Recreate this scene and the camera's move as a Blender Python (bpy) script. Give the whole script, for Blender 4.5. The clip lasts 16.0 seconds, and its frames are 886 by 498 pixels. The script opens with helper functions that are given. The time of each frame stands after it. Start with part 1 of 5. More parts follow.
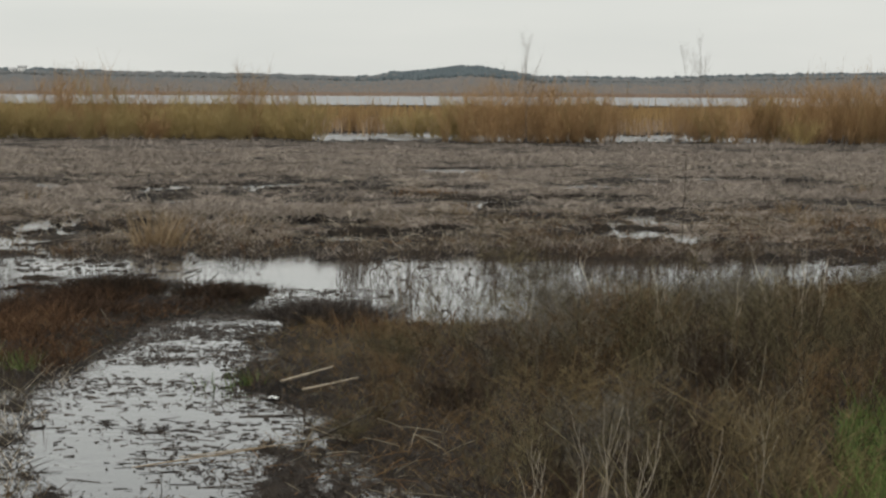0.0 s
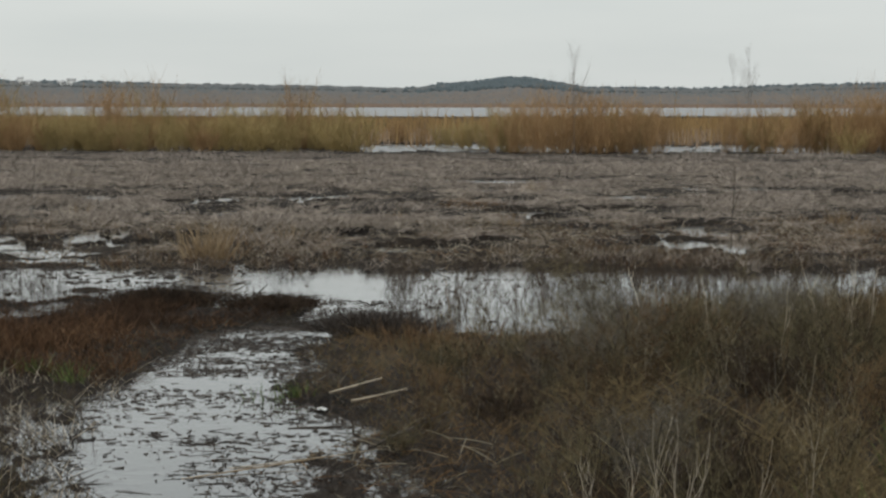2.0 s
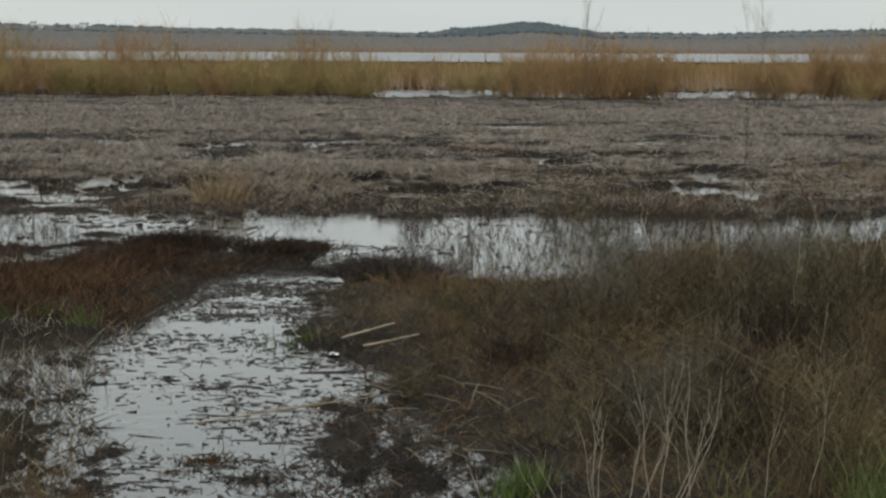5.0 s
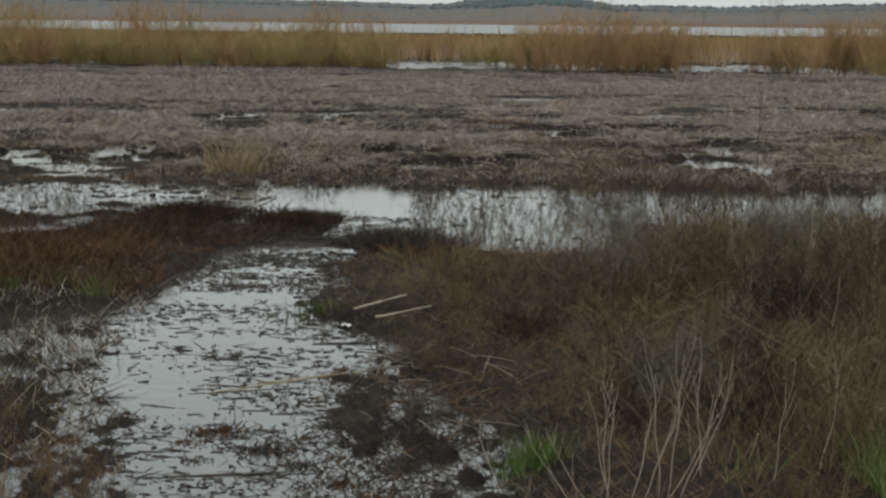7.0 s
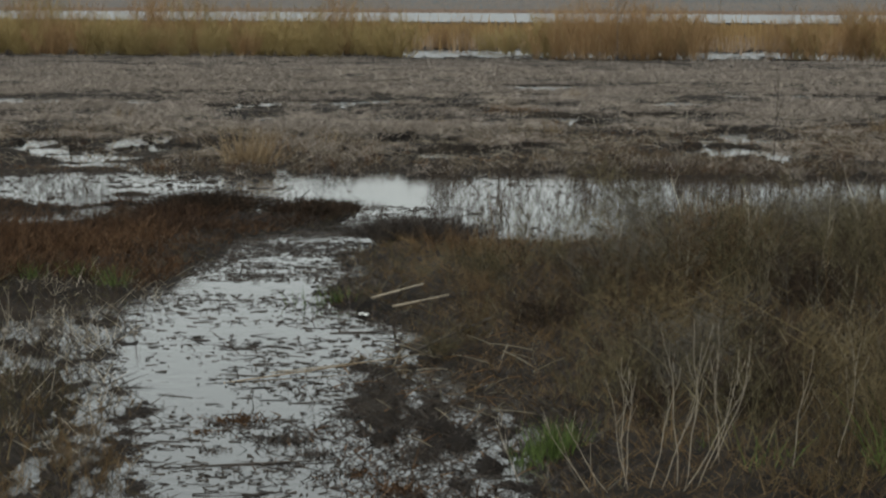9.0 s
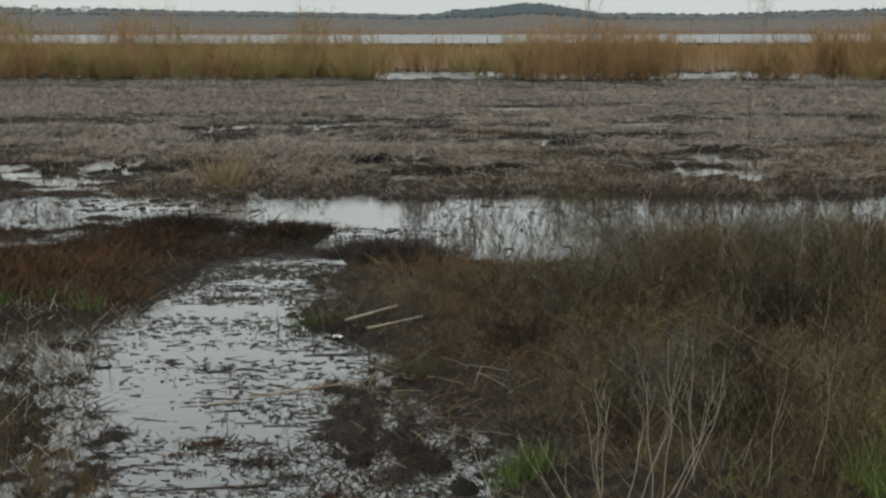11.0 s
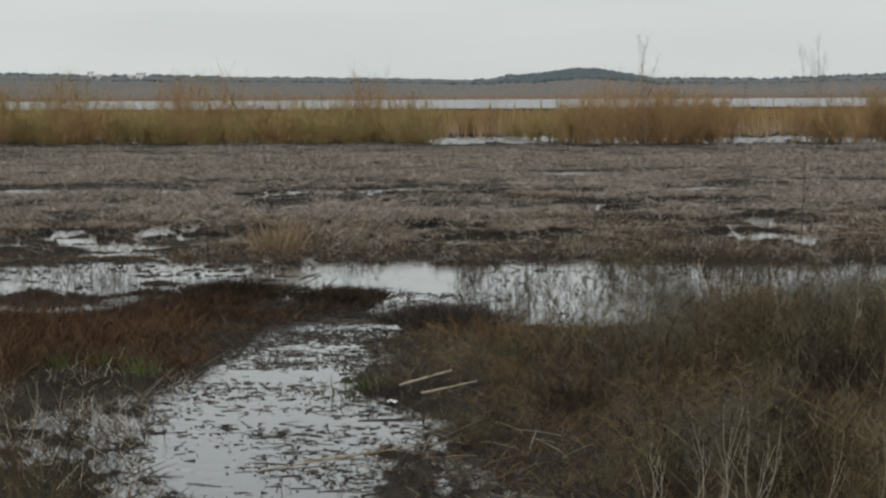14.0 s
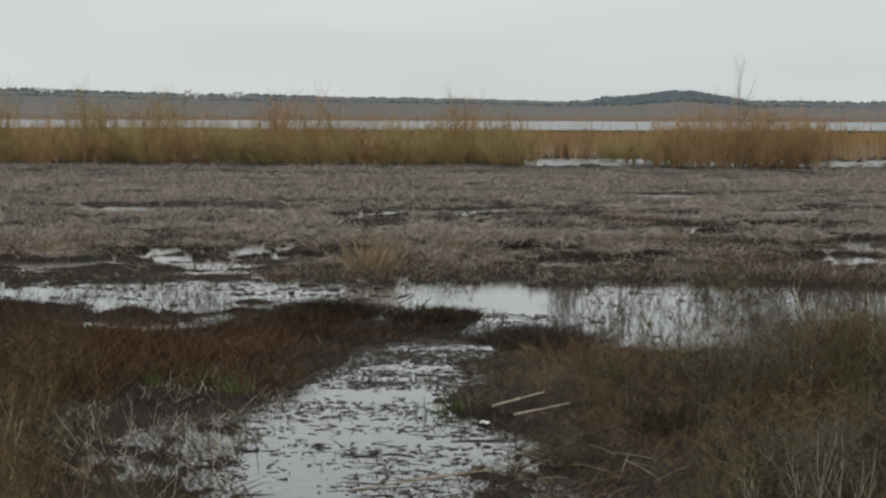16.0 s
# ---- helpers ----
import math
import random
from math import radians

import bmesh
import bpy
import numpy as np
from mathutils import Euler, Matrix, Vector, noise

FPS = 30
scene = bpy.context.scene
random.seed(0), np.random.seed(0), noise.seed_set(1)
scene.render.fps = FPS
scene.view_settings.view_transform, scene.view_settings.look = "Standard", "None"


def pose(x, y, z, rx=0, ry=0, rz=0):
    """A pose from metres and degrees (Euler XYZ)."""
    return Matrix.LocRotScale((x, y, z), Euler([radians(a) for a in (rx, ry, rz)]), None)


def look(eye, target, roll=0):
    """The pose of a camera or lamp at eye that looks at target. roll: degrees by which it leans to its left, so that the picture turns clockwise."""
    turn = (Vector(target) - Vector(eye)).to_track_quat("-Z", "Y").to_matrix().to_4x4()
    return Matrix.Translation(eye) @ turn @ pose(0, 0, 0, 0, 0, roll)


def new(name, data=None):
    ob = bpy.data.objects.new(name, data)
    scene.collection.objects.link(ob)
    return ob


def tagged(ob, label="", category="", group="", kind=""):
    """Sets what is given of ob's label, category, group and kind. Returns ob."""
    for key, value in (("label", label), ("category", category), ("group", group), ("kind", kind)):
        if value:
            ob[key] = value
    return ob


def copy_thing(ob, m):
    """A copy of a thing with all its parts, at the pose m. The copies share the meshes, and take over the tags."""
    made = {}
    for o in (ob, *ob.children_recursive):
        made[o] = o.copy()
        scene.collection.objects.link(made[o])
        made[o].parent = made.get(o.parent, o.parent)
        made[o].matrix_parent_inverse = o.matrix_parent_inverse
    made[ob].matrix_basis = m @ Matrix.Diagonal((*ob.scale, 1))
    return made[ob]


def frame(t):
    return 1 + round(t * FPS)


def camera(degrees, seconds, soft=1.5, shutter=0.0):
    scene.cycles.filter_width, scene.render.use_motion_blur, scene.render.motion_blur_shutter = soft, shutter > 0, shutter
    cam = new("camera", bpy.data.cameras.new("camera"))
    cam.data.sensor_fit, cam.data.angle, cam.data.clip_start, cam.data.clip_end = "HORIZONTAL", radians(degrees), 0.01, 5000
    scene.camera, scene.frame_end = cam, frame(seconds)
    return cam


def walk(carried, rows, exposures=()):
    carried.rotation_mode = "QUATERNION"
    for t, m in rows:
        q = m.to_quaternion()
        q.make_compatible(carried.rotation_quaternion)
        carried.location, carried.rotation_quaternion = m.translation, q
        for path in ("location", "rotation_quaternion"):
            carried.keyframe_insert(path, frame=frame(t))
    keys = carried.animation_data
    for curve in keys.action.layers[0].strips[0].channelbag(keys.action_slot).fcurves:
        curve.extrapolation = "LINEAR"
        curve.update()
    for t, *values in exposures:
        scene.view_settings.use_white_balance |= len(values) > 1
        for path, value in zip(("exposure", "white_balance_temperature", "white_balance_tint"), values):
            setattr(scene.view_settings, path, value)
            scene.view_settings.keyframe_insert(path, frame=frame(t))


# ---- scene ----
H = 2.6
cam = camera(20.0, 16.0, soft=2.5)
PATH = [
    (0, -2.767, -3.577, -0.315), (0.5, -1.429, -3.095, -0.012), (1, -1.791, -3.540, 0.064), (1.5, -1.767, -3.468, 0.127),
    (2, -1.679, -3.325, -0.078), (2.5, -1.691, -3.769, 0.243), (3, -1.898, -3.987, -0.028), (3.5, -1.785, -4.190, 0.017),
    (4, -1.714, -4.567, 0.104), (4.2, -1.642, -4.569, 0.079), (6.3, -1.286, -4.672, -0.704), (6.5, -1.361, -4.836, -0.674),
    (7, -1.065, -5.214, -0.606), (7.5, -1.000, -5.415, -0.584), (8, -1.006, -5.571, -0.707), (8.2, -0.883, -5.505, -0.699),
    (10.3, -0.789, -5.436, 0.086), (10.5, -0.914, -5.368, 0.024), (11, -1.337, -4.982, 0.036), (11.5, -1.185, -4.825, 0.063),
    (12, -1.100, -3.950, -0.045), (12.5, -1.079, -3.803, 0.316), (13, -0.076, -3.650, 0.541), (13.5, 0.021, -3.542, 0.461),
    (14, -0.115, -3.502, 0.262), (14.2, 0.519, -3.550, -0.038), (14.5, 4.033, -3.253, 0.137), (15, 3.799, -2.844, 0.346),
    (15.5, 2.777, -3.177, 0.278), (16, 2.060, -3.022, -0.195),
]
walk(cam, [(t, pose(0, 0, H, 90 + p, r, y)) for t, y, p, r in PATH],
     exposures=[(0, 0.16, 6800, 10), (1.5, 0.09, 6600, 9), (3.5, 0.03, 6500, 7), (8, 0.03, 6500, 6), (11, 0.03, 6500, 6), (13, 0.03, 6500, 8), (16, 0.03, 6500, 9)])

# ---- sky and light: an even overcast ----
world = bpy.data.worlds.new("overcast")
scene.world = world
world.use_nodes = True
wn, wl = world.node_tree.nodes, world.node_tree.links
wn.clear()
w_out = wn.new("ShaderNodeOutputWorld")
w_bg = wn.new("ShaderNodeBackground")
w_sky = wn.new("ShaderNodeTexSky")
w_sky.sky_type, w_sky.sun_disc = "NISHITA", False
w_sky.sun_elevation, w_sky.sun_rotation = radians(48), radians(150)
w_dim = wn.new("ShaderNodeVectorMath")
w_dim.operation = "SCALE"
w_dim.inputs[3].default_value = 0.08
w_co = wn.new("ShaderNodeTexCoord")
w_map = wn.new("ShaderNodeMapping")
w_map.inputs["Scale"].default_value = (2.2, 2.2, 14)
w_noise = wn.new("ShaderNodeTexNoise")
w_noise.inputs["Scale"].default_value, w_noise.inputs["Detail"].default_value = 1.6, 4
w_ramp = wn.new("ShaderNodeValToRGB")
w_ramp.color_ramp.elements[0].position, w_ramp.color_ramp.elements[1].position = 0.32, 0.68
w_ramp.color_ramp.elements[0].color = (0.580, 0.615, 0.618, 1)
w_ramp.color_ramp.elements[1].color = (0.678, 0.70, 0.694, 1)
w_mix = wn.new("ShaderNodeMix")
w_mix.data_type = "RGBA"
w_mix.inputs["Factor"].default_value = 0.90
wl.new(w_sky.outputs[0], w_dim.inputs[0])
wl.new(w_co.outputs["Generated"], w_map.inputs[0])
wl.new(w_map.outputs[0], w_noise.inputs["Vector"])
wl.new(w_noise.outputs["Fac"], w_ramp.inputs[0])
wl.new(w_dim.outputs[0], w_mix.inputs["A"])
wl.new(w_ramp.outputs[0], w_mix.inputs["B"])
w_sep, w_up = wn.new("ShaderNodeSeparateXYZ"), wn.new("ShaderNodeMath")
w_up.operation, w_up.use_clamp = "MULTIPLY_ADD", False
w_up.inputs[1].default_value, w_up.inputs[2].default_value = 0.6, 1.0
w_lift = wn.new("ShaderNodeVectorMath")
w_lift.operation = "SCALE"
wl.new(w_co.outputs["Generated"], w_sep.inputs[0])
wl.new(w_sep.outputs["Z"], w_up.inputs[0])
wl.new(w_mix.outputs["Result"], w_lift.inputs[0])
wl.new(w_up.outputs[0], w_lift.inputs[3])
wl.new(w_lift.outputs[0], w_bg.inputs[0])
wl.new(w_bg.outputs[0], w_out.inputs[0])
w_bg.inputs[1].default_value = 1.0

sun = new("sun", bpy.data.lights.new("sun", "SUN"))
sun.data.energy, sun.data.angle, sun.data.color = 0.8, radians(25), (1.0, 0.96, 0.9)
sun.matrix_world = look((-30, -50, 65), (0, 0, 0))


# ---- materials ----
def surface(name, colours, scale=3.0, rough=0.9, spec=0.15, island=0.6, bump=0.0, bump_scale=30.0, stretch=(1, 1, 1), vary=0.0):
    """Rough natural matter: a ramp of colours, picked by a mix of noise at two scales and of each piece's own chance."""
    m = bpy.data.materials.new(name)
    m.use_nodes = True
    n, l = m.node_tree.nodes, m.node_tree.links
    b = n["Principled BSDF"]
    b.inputs["Roughness"].default_value = rough
    b.inputs["Specular IOR Level"].default_value = spec
    geo, mp = n.new("ShaderNodeNewGeometry"), n.new("ShaderNodeMapping")
    mp.inputs["Scale"].default_value = stretch
    l.new(geo.outputs["Position"], mp.inputs[0])
    big, small = n.new("ShaderNodeTexNoise"), n.new("ShaderNodeTexNoise")
    big.inputs["Scale"].default_value, big.inputs["Detail"].default_value = scale * 0.13, 3
    small.inputs["Scale"].default_value, small.inputs["Detail"].default_value = scale * 1.9, 4
    for k in (big, small):
        l.new(mp.outputs[0], k.inputs["Vector"])
    mixa, mixb = n.new("ShaderNodeMix"), n.new("ShaderNodeMix")
    mixa.inputs["Factor"].default_value = 0.45
    l.new(big.outputs["Fac"], mixa.inputs["A"])
    l.new(small.outputs["Fac"], mixa.inputs["B"])
    wide = n.new("ShaderNodeMapRange")
    wide.inputs["From Min"].default_value, wide.inputs["From Max"].default_value = 0.3, 0.7
    l.new(mixa.outputs[0], wide.inputs[0])
    mixb.inputs["Factor"].default_value = island
    l.new(wide.outputs[0], mixb.inputs["A"])
    l.new(geo.outputs["Random Per Island"], mixb.inputs["B"])
    ramp = n.new("ShaderNodeValToRGB")
    el = ramp.color_ramp.elements
    while len(el) < len(colours):
        el.new(0.5)
    for i, c in enumerate(colours):
        el[i].position, el[i].color = 0.08 + 0.84 * i / max(1, len(colours) - 1), (*c, 1)
    l.new(mixb.outputs[0], ramp.inputs[0])
    tone = ramp.outputs[0]
    if vary:
        info, span, mul = n.new("ShaderNodeObjectInfo"), n.new("ShaderNodeMapRange"), n.new("ShaderNodeVectorMath")
        mul.operation = "SCALE"
        span.inputs["To Min"].default_value, span.inputs["To Max"].default_value = 1 - vary, 1 + vary
        l.new(info.outputs["Random"], span.inputs[0])
        l.new(tone, mul.inputs[0])
        l.new(span.outputs[0], mul.inputs[3])
        tone = mul.outputs[0]
    l.new(tone, b.inputs["Base Color"])
    if bump:
        bn, tx = n.new("ShaderNodeBump"), n.new("ShaderNodeTexNoise")
        tx.inputs["Scale"].default_value, tx.inputs["Detail"].default_value = bump_scale, 5
        l.new(geo.outputs["Position"], tx.inputs["Vector"])
        bn.inputs["Strength"].default_value, bn.inputs["Distance"].default_value = bump, 0.03
        l.new(tx.outputs["Fac"], bn.inputs["Height"])
        l.new(bn.outputs[0], b.inputs["Normal"])
    return m


M_MUD = surface("wet_mud", [(0.009, 0.007, 0.006), (0.02, 0.016, 0.013), (0.042, 0.033, 0.025)], 3, 0.9, 0.08, 0, 0.8, 22)
M_MARSH = surface("dead_marsh_grass", [(0.071, 0.060, 0.050), (0.203, 0.171, 0.144), (0.34, 0.29, 0.249), (0.465, 0.402, 0.35)], 0.9, 0.9, 0.1, 0.6)
M_PALEGRASS = surface("collapsed_grass", [(0.152, 0.126, 0.101), (0.264, 0.222, 0.184), (0.385, 0.328, 0.277), (0.505, 0.434, 0.37)], 0.5, 0.9, 0.1, 0.5)
M_UMBER = surface("umber_sedge", [(0.010, 0.007, 0.005), (0.034, 0.021, 0.014), (0.075, 0.044, 0.027), (0.13, 0.085, 0.055)], 2, 0.9, 0.1, 0.65)
M_FOX = surface("foxy_dry_grass", [(0.06, 0.036, 0.02), (0.14, 0.083, 0.043), (0.23, 0.145, 0.08)], 4, 0.9, 0.1, 0.7)
M_RUST = surface("rusty_sedge", [(0.018, 0.011, 0.007), (0.055, 0.031, 0.018), (0.108, 0.059, 0.031), (0.17, 0.108, 0.063)], 2, 0.9, 0.1, 0.7)
M_WEED = surface("withered_weed", [(0.020, 0.0165, 0.010), (0.063, 0.053, 0.030), (0.124, 0.104, 0.059), (0.25, 0.21, 0.128)], 1.5, 0.9, 0.1, 0.42, vary=0.7)
M_BROWNWEED = surface("brown_weed", [(0.026, 0.018, 0.010), (0.080, 0.052, 0.027), (0.145, 0.097, 0.050), (0.235, 0.165, 0.09)], 1.5, 0.9, 0.1, 0.42, vary=0.6)
M_DULL = surface("dull_dead_grass", [(0.05, 0.040, 0.029), (0.12, 0.095, 0.066), (0.20, 0.16, 0.115), (0.30, 0.25, 0.19)], 0.8, 0.9, 0.1, 0.6)
# the sedge mounds' own dark brown; also put in as shade within the thicket
M_SODDEN_SHADE = surface("sodden_sedge_and_shade", [(0.011, 0.008, 0.005), (0.034, 0.023, 0.015), (0.072, 0.047, 0.031)], 2, 0.8, 0.15, 0.7)
M_TAWNY = surface("tawny_weed", [(0.03, 0.022, 0.012), (0.095, 0.071, 0.037), (0.165, 0.125, 0.067), (0.25, 0.195, 0.112)], 1.5, 0.9, 0.1, 0.42, vary=0.5)
M_STALK = surface("bleached_stalk", [(0.22, 0.18, 0.13), (0.37, 0.315, 0.24), (0.52, 0.46, 0.37)], 6, 0.8, 0.2, 0.6)
M_TAN = surface("tan_dry_grass", [(0.14, 0.092, 0.052), (0.28, 0.20, 0.118), (0.40, 0.305, 0.195)], 4, 0.9, 0.1, 0.75)
M_TWIG = surface("dark_wet_twig", [(0.018, 0.014, 0.012), (0.045, 0.035, 0.028), (0.09, 0.07, 0.055)], 5, 0.6, 0.3, 0.7)
M_GREYTWIG = surface("grey_twig", [(0.042, 0.038, 0.031), (0.115, 0.103, 0.084), (0.235, 0.21, 0.172)], 4, 0.85, 0.15, 0.7)
M_PALETWIG = surface("pale_bare_twig", [(0.11, 0.095, 0.068), (0.20, 0.172, 0.125), (0.33, 0.285, 0.21)], 4, 0.85, 0.15, 0.7)
M_GREEN = surface("fresh_grass", [(0.040, 0.065, 0.016), (0.092, 0.135, 0.032), (0.145, 0.19, 0.055)], 3, 0.7, 0.25, 0.7)
M_OLIVE = surface("olive_willow_twigs", [(0.205, 0.148, 0.068), (0.315, 0.236, 0.105), (0.40, 0.315, 0.15)], 0.8, 0.85, 0.1, 0.6, vary=0.18)
M_ORANGE = surface("orange_willow_twigs", [(0.20, 0.124, 0.060), (0.32, 0.20, 0.10), (0.41, 0.28, 0.155)], 0.8, 0.85, 0.1, 0.6, vary=0.18)
M_BARK = surface("willow_bark", [(0.045, 0.034, 0.026), (0.09, 0.068, 0.05)], 5, 0.9, 0.1, 0.4)
M_DEADWOOD = surface("weathered_bare_wood", [(0.14, 0.12, 0.105), (0.22, 0.19, 0.165)], 5, 0.9, 0.1, 0.4)
M_FARREED = surface("far_brown_reed", [(0.16, 0.115, 0.09), (0.22, 0.165, 0.13)], 0.05, 1.0, 0.0, 0.5)
# the scrub's brown, with the haze of the lower slopes mixed in
M_FARSCRUB = surface("hazy_far_scrub", [(0.145, 0.138, 0.132), (0.175, 0.155, 0.14), (0.21, 0.175, 0.15)], 0.012, 1.0, 0.0, 0.4)
M_REED = surface("pale_reed", [(0.24, 0.165, 0.115), (0.36, 0.265, 0.19), (0.45, 0.345, 0.26)], 0.15, 0.9, 0.1, 0.6)
M_SCRUB = surface("russet_scrub", [(0.21, 0.13, 0.058), (0.33, 0.21, 0.095), (0.40, 0.28, 0.135)], 0.1, 0.9, 0.1, 0.6)
# woods, pines and hill: blue-grey distance haze put into the base colours
M_WOODS = surface("hazy_bare_woods", [(0.118, 0.13, 0.134), (0.145, 0.15, 0.15), (0.175, 0.172, 0.168)], 0.03, 1.0, 0.0, 0.5)
M_PINE = surface("hazy_dark_pines", [(0.085, 0.107, 0.118), (0.12, 0.140, 0.148)], 0.03, 1.0, 0.0, 0.6)
M_SHORE = surface("hazy_hill_land", [(0.125, 0.138, 0.142), (0.15, 0.155, 0.155), (0.175, 0.17, 0.165)], 0.12, 1.0, 0.0, 0.4)
M_PALE = surface("white_paint", [(0.72, 0.72, 0.70), (0.82, 0.82, 0.80)], 1, 0.6, 0.3, 0.2)
M_ROOF = surface("grey_shingle", [(0.36, 0.36, 0.36), (0.46, 0.45, 0.45)], 1, 0.9, 0.1, 0.2)
M_PALEMUD = surface("silty_crust", [(0.16, 0.14, 0.12), (0.24, 0.215, 0.19)], 6, 0.7, 0.3, 0.3)

M_WATER = bpy.data.materials.new("marsh_water")
M_WATER.use_nodes = True
_n, _l = M_WATER.node_tree.nodes, M_WATER.node_tree.links
_b = _n["Principled BSDF"]
_b.inputs["Base Color"].default_value = (0.035, 0.032, 0.028, 1)
_b.inputs["Roughness"].default_value = 0.06
_b.inputs["IOR"].default_value = 1.4
_b.inputs["Specular IOR Level"].default_value = 0.7
_g, _t, _bm = _n.new("ShaderNodeNewGeometry"), _n.new("ShaderNodeTexNoise"), _n.new("ShaderNodeBump")
_t.inputs["Scale"].default_value, _t.inputs["Detail"].default_value = 5.0, 3
_bm.inputs["Strength"].default_value, _bm.inputs["Distance"].default_value = 0.12, 0.01
_l.new(_g.outputs["Position"], _t.inputs["Vector"])
_l.new(_t.outputs["Fac"], _bm.inputs["Height"])
_l.new(_bm.outputs[0], _b.inputs["Normal"])
_p, _r = _n.new("ShaderNodeTexNoise"), _n.new("ShaderNodeMapRange")
_p.inputs["Scale"].default_value, _p.inputs["Detail"].default_value = 0.7, 4
_r.inputs["From Min"].default_value, _r.inputs["From Max"].default_value = 0.35, 0.65
_r.inputs["To Min"].default_value, _r.inputs["To Max"].default_value = 0.05, 0.5
_l.new(_g.outputs["Position"], _p.inputs["Vector"])
_l.new(_p.outputs["Fac"], _r.inputs[0])
_l.new(_r.outputs[0], _bm.inputs["Strength"])
_s, _w = _n.new("ShaderNodeSeparateXYZ"), _n.new("ShaderNodeMapRange")
_w.inputs["From Min"].default_value, _w.inputs["From Max"].default_value = 45, 130
_w.inputs["To Min"].default_value, _w.inputs["To Max"].default_value = 0.09, 0.26
_l.new(_g.outputs["Position"], _s.inputs[0])
_l.new(_s.outputs["Y"], _w.inputs[0])
_l.new(_w.outputs[0], _b.inputs["Roughness"])


# ---- tools ----
rng = np.random.default_rng(7)


def mesh(name, verts, faces, mat):
    """A mesh from arrays of points and of triangles or quads."""
    verts, faces = np.asarray(verts, np.float32).reshape(-1, 3), np.asarray(faces, np.int32)
    k = faces.shape[1]
    me = bpy.data.meshes.new(name)
    me.vertices.add(len(verts))
    me.vertices.foreach_set("co", verts.ravel())
    me.loops.add(faces.size)
    me.loops.foreach_set("vertex_index", faces.ravel())
    me.polygons.add(len(faces))
    me.polygons.foreach_set("loop_start", np.arange(len(faces), dtype=np.int32) * k)
    me.polygons.foreach_set("loop_total", np.full(len(faces), k, np.int32))
    me.update(calc_edges=True)
    me.validate()
    me.materials.append(mat)
    return me


def part(name, data, parent, label=""):
    ob = new(name, data)
    ob.parent = parent
    return tagged(ob, label) if label else ob


def thing(name, label, category, at=(0, 0, 0), turn=0, group="", kind=""):
    ob = new(name)
    ob.empty_display_size = 0.2
    ob.matrix_world = pose(*at, 0, 0, turn)
    return tagged(ob, label, category, group, kind)


def hashed(ix, iy, seed):
    v = np.sin(ix * 127.1 + iy * 311.7 + seed * 74.7) * 43758.5453
    return v - np.floor(v)


def vnoise(x, y, seed=0):
    """Smooth chance between 0 and 1 over the plan."""
    ix, iy = np.floor(x), np.floor(y)
    fx, fy = x - ix, y - iy
    fx, fy = fx * fx * (3 - 2 * fx), fy * fy * (3 - 2 * fy)
    a, b = hashed(ix, iy, seed), hashed(ix + 1, iy, seed)
    c, d = hashed(ix, iy + 1, seed), hashed(ix + 1, iy + 1, seed)
    return (a * (1 - fx) + b * fx) * (1 - fy) + (c * (1 - fx) + d * fx) * fy


def fbm(x, y, seed=0, octaves=4):
    s, w, tot = 0, 1.0, 0
    for k in range(octaves):
        s = s + w * vnoise(x * 2 ** k, y * 2 ** k, seed + k * 13)
        tot += w
        w *= 0.5
    return s / tot


def inside(poly, x, y):
    """How far (x, y) lies inside an outline, in metres; below 0 outside."""
    x, y = np.asarray(x, float), np.asarray(y, float)
    dist, odd = np.full(x.shape, 1e9), np.zeros(x.shape, bool)
    for (ax, ay), (bx, by) in zip(poly, poly[1:] + poly[:1]):
        ex, ey = bx - ax, by - ay
        t = np.clip(((x - ax) * ex + (y - ay) * ey) / (ex * ex + ey * ey), 0, 1)
        dist = np.minimum(dist, np.hypot(x - ax - t * ex, y - ay - t * ey))
        hit = ((ay > y) != (by > y)) & (x < ex * (y - ay) / (ey if ey else 1e-9) + ax)
        odd ^= hit
    return np.where(odd, dist, -dist)


def strips(base, way, length, width, bend=None, segs=2, tip=0.15):
    """Tapering ribbons that start at base along way; bend is added towards the tip. Returns points, triangles and the tips."""
    n = len(base)
    way = way / np.linalg.norm(way, axis=1, keepdims=True)
    ang = rng.uniform(0, 2 * np.pi, n)
    any_ = np.stack([np.cos(ang), np.sin(ang), 0.2 * np.sin(3 * ang)], 1)
    side = np.cross(way, any_)
    side /= np.linalg.norm(side, axis=1, keepdims=True) + 1e-9
    length, width = np.broadcast_to(length, (n,)), np.broadcast_to(width, (n,))
    bend = np.zeros((n, 3)) if bend is None else bend
    rings = []
    for k in range(segs + 1):
        s = k / segs
        c = base + way * (length * s)[:, None] + bend * (s * s)
        w = side * (width * (1 - s * (1 - tip)) / 2)[:, None]
        rings += [c - w, c + w]
    v = np.stack(rings, 1)
    m = 2 * (segs + 1)
    tri = []
    for k in range(segs):
        a = 2 * k
        tri += [(a, a + 1, a + 3), (a, a + 3, a + 2)]
    f = (np.arange(n) * m)[:, None, None] + np.array(tri)[None]
    return v.reshape(-1, 3), f.reshape(-1, 3), (base + way * length[:, None] + bend)


def joined(bits):
    vs, fs, k = [], [], 0
    for v, f in bits:
        vs.append(v)
        fs.append(f + k)
        k += len(v)
    return np.concatenate(vs), np.concatenate(fs)


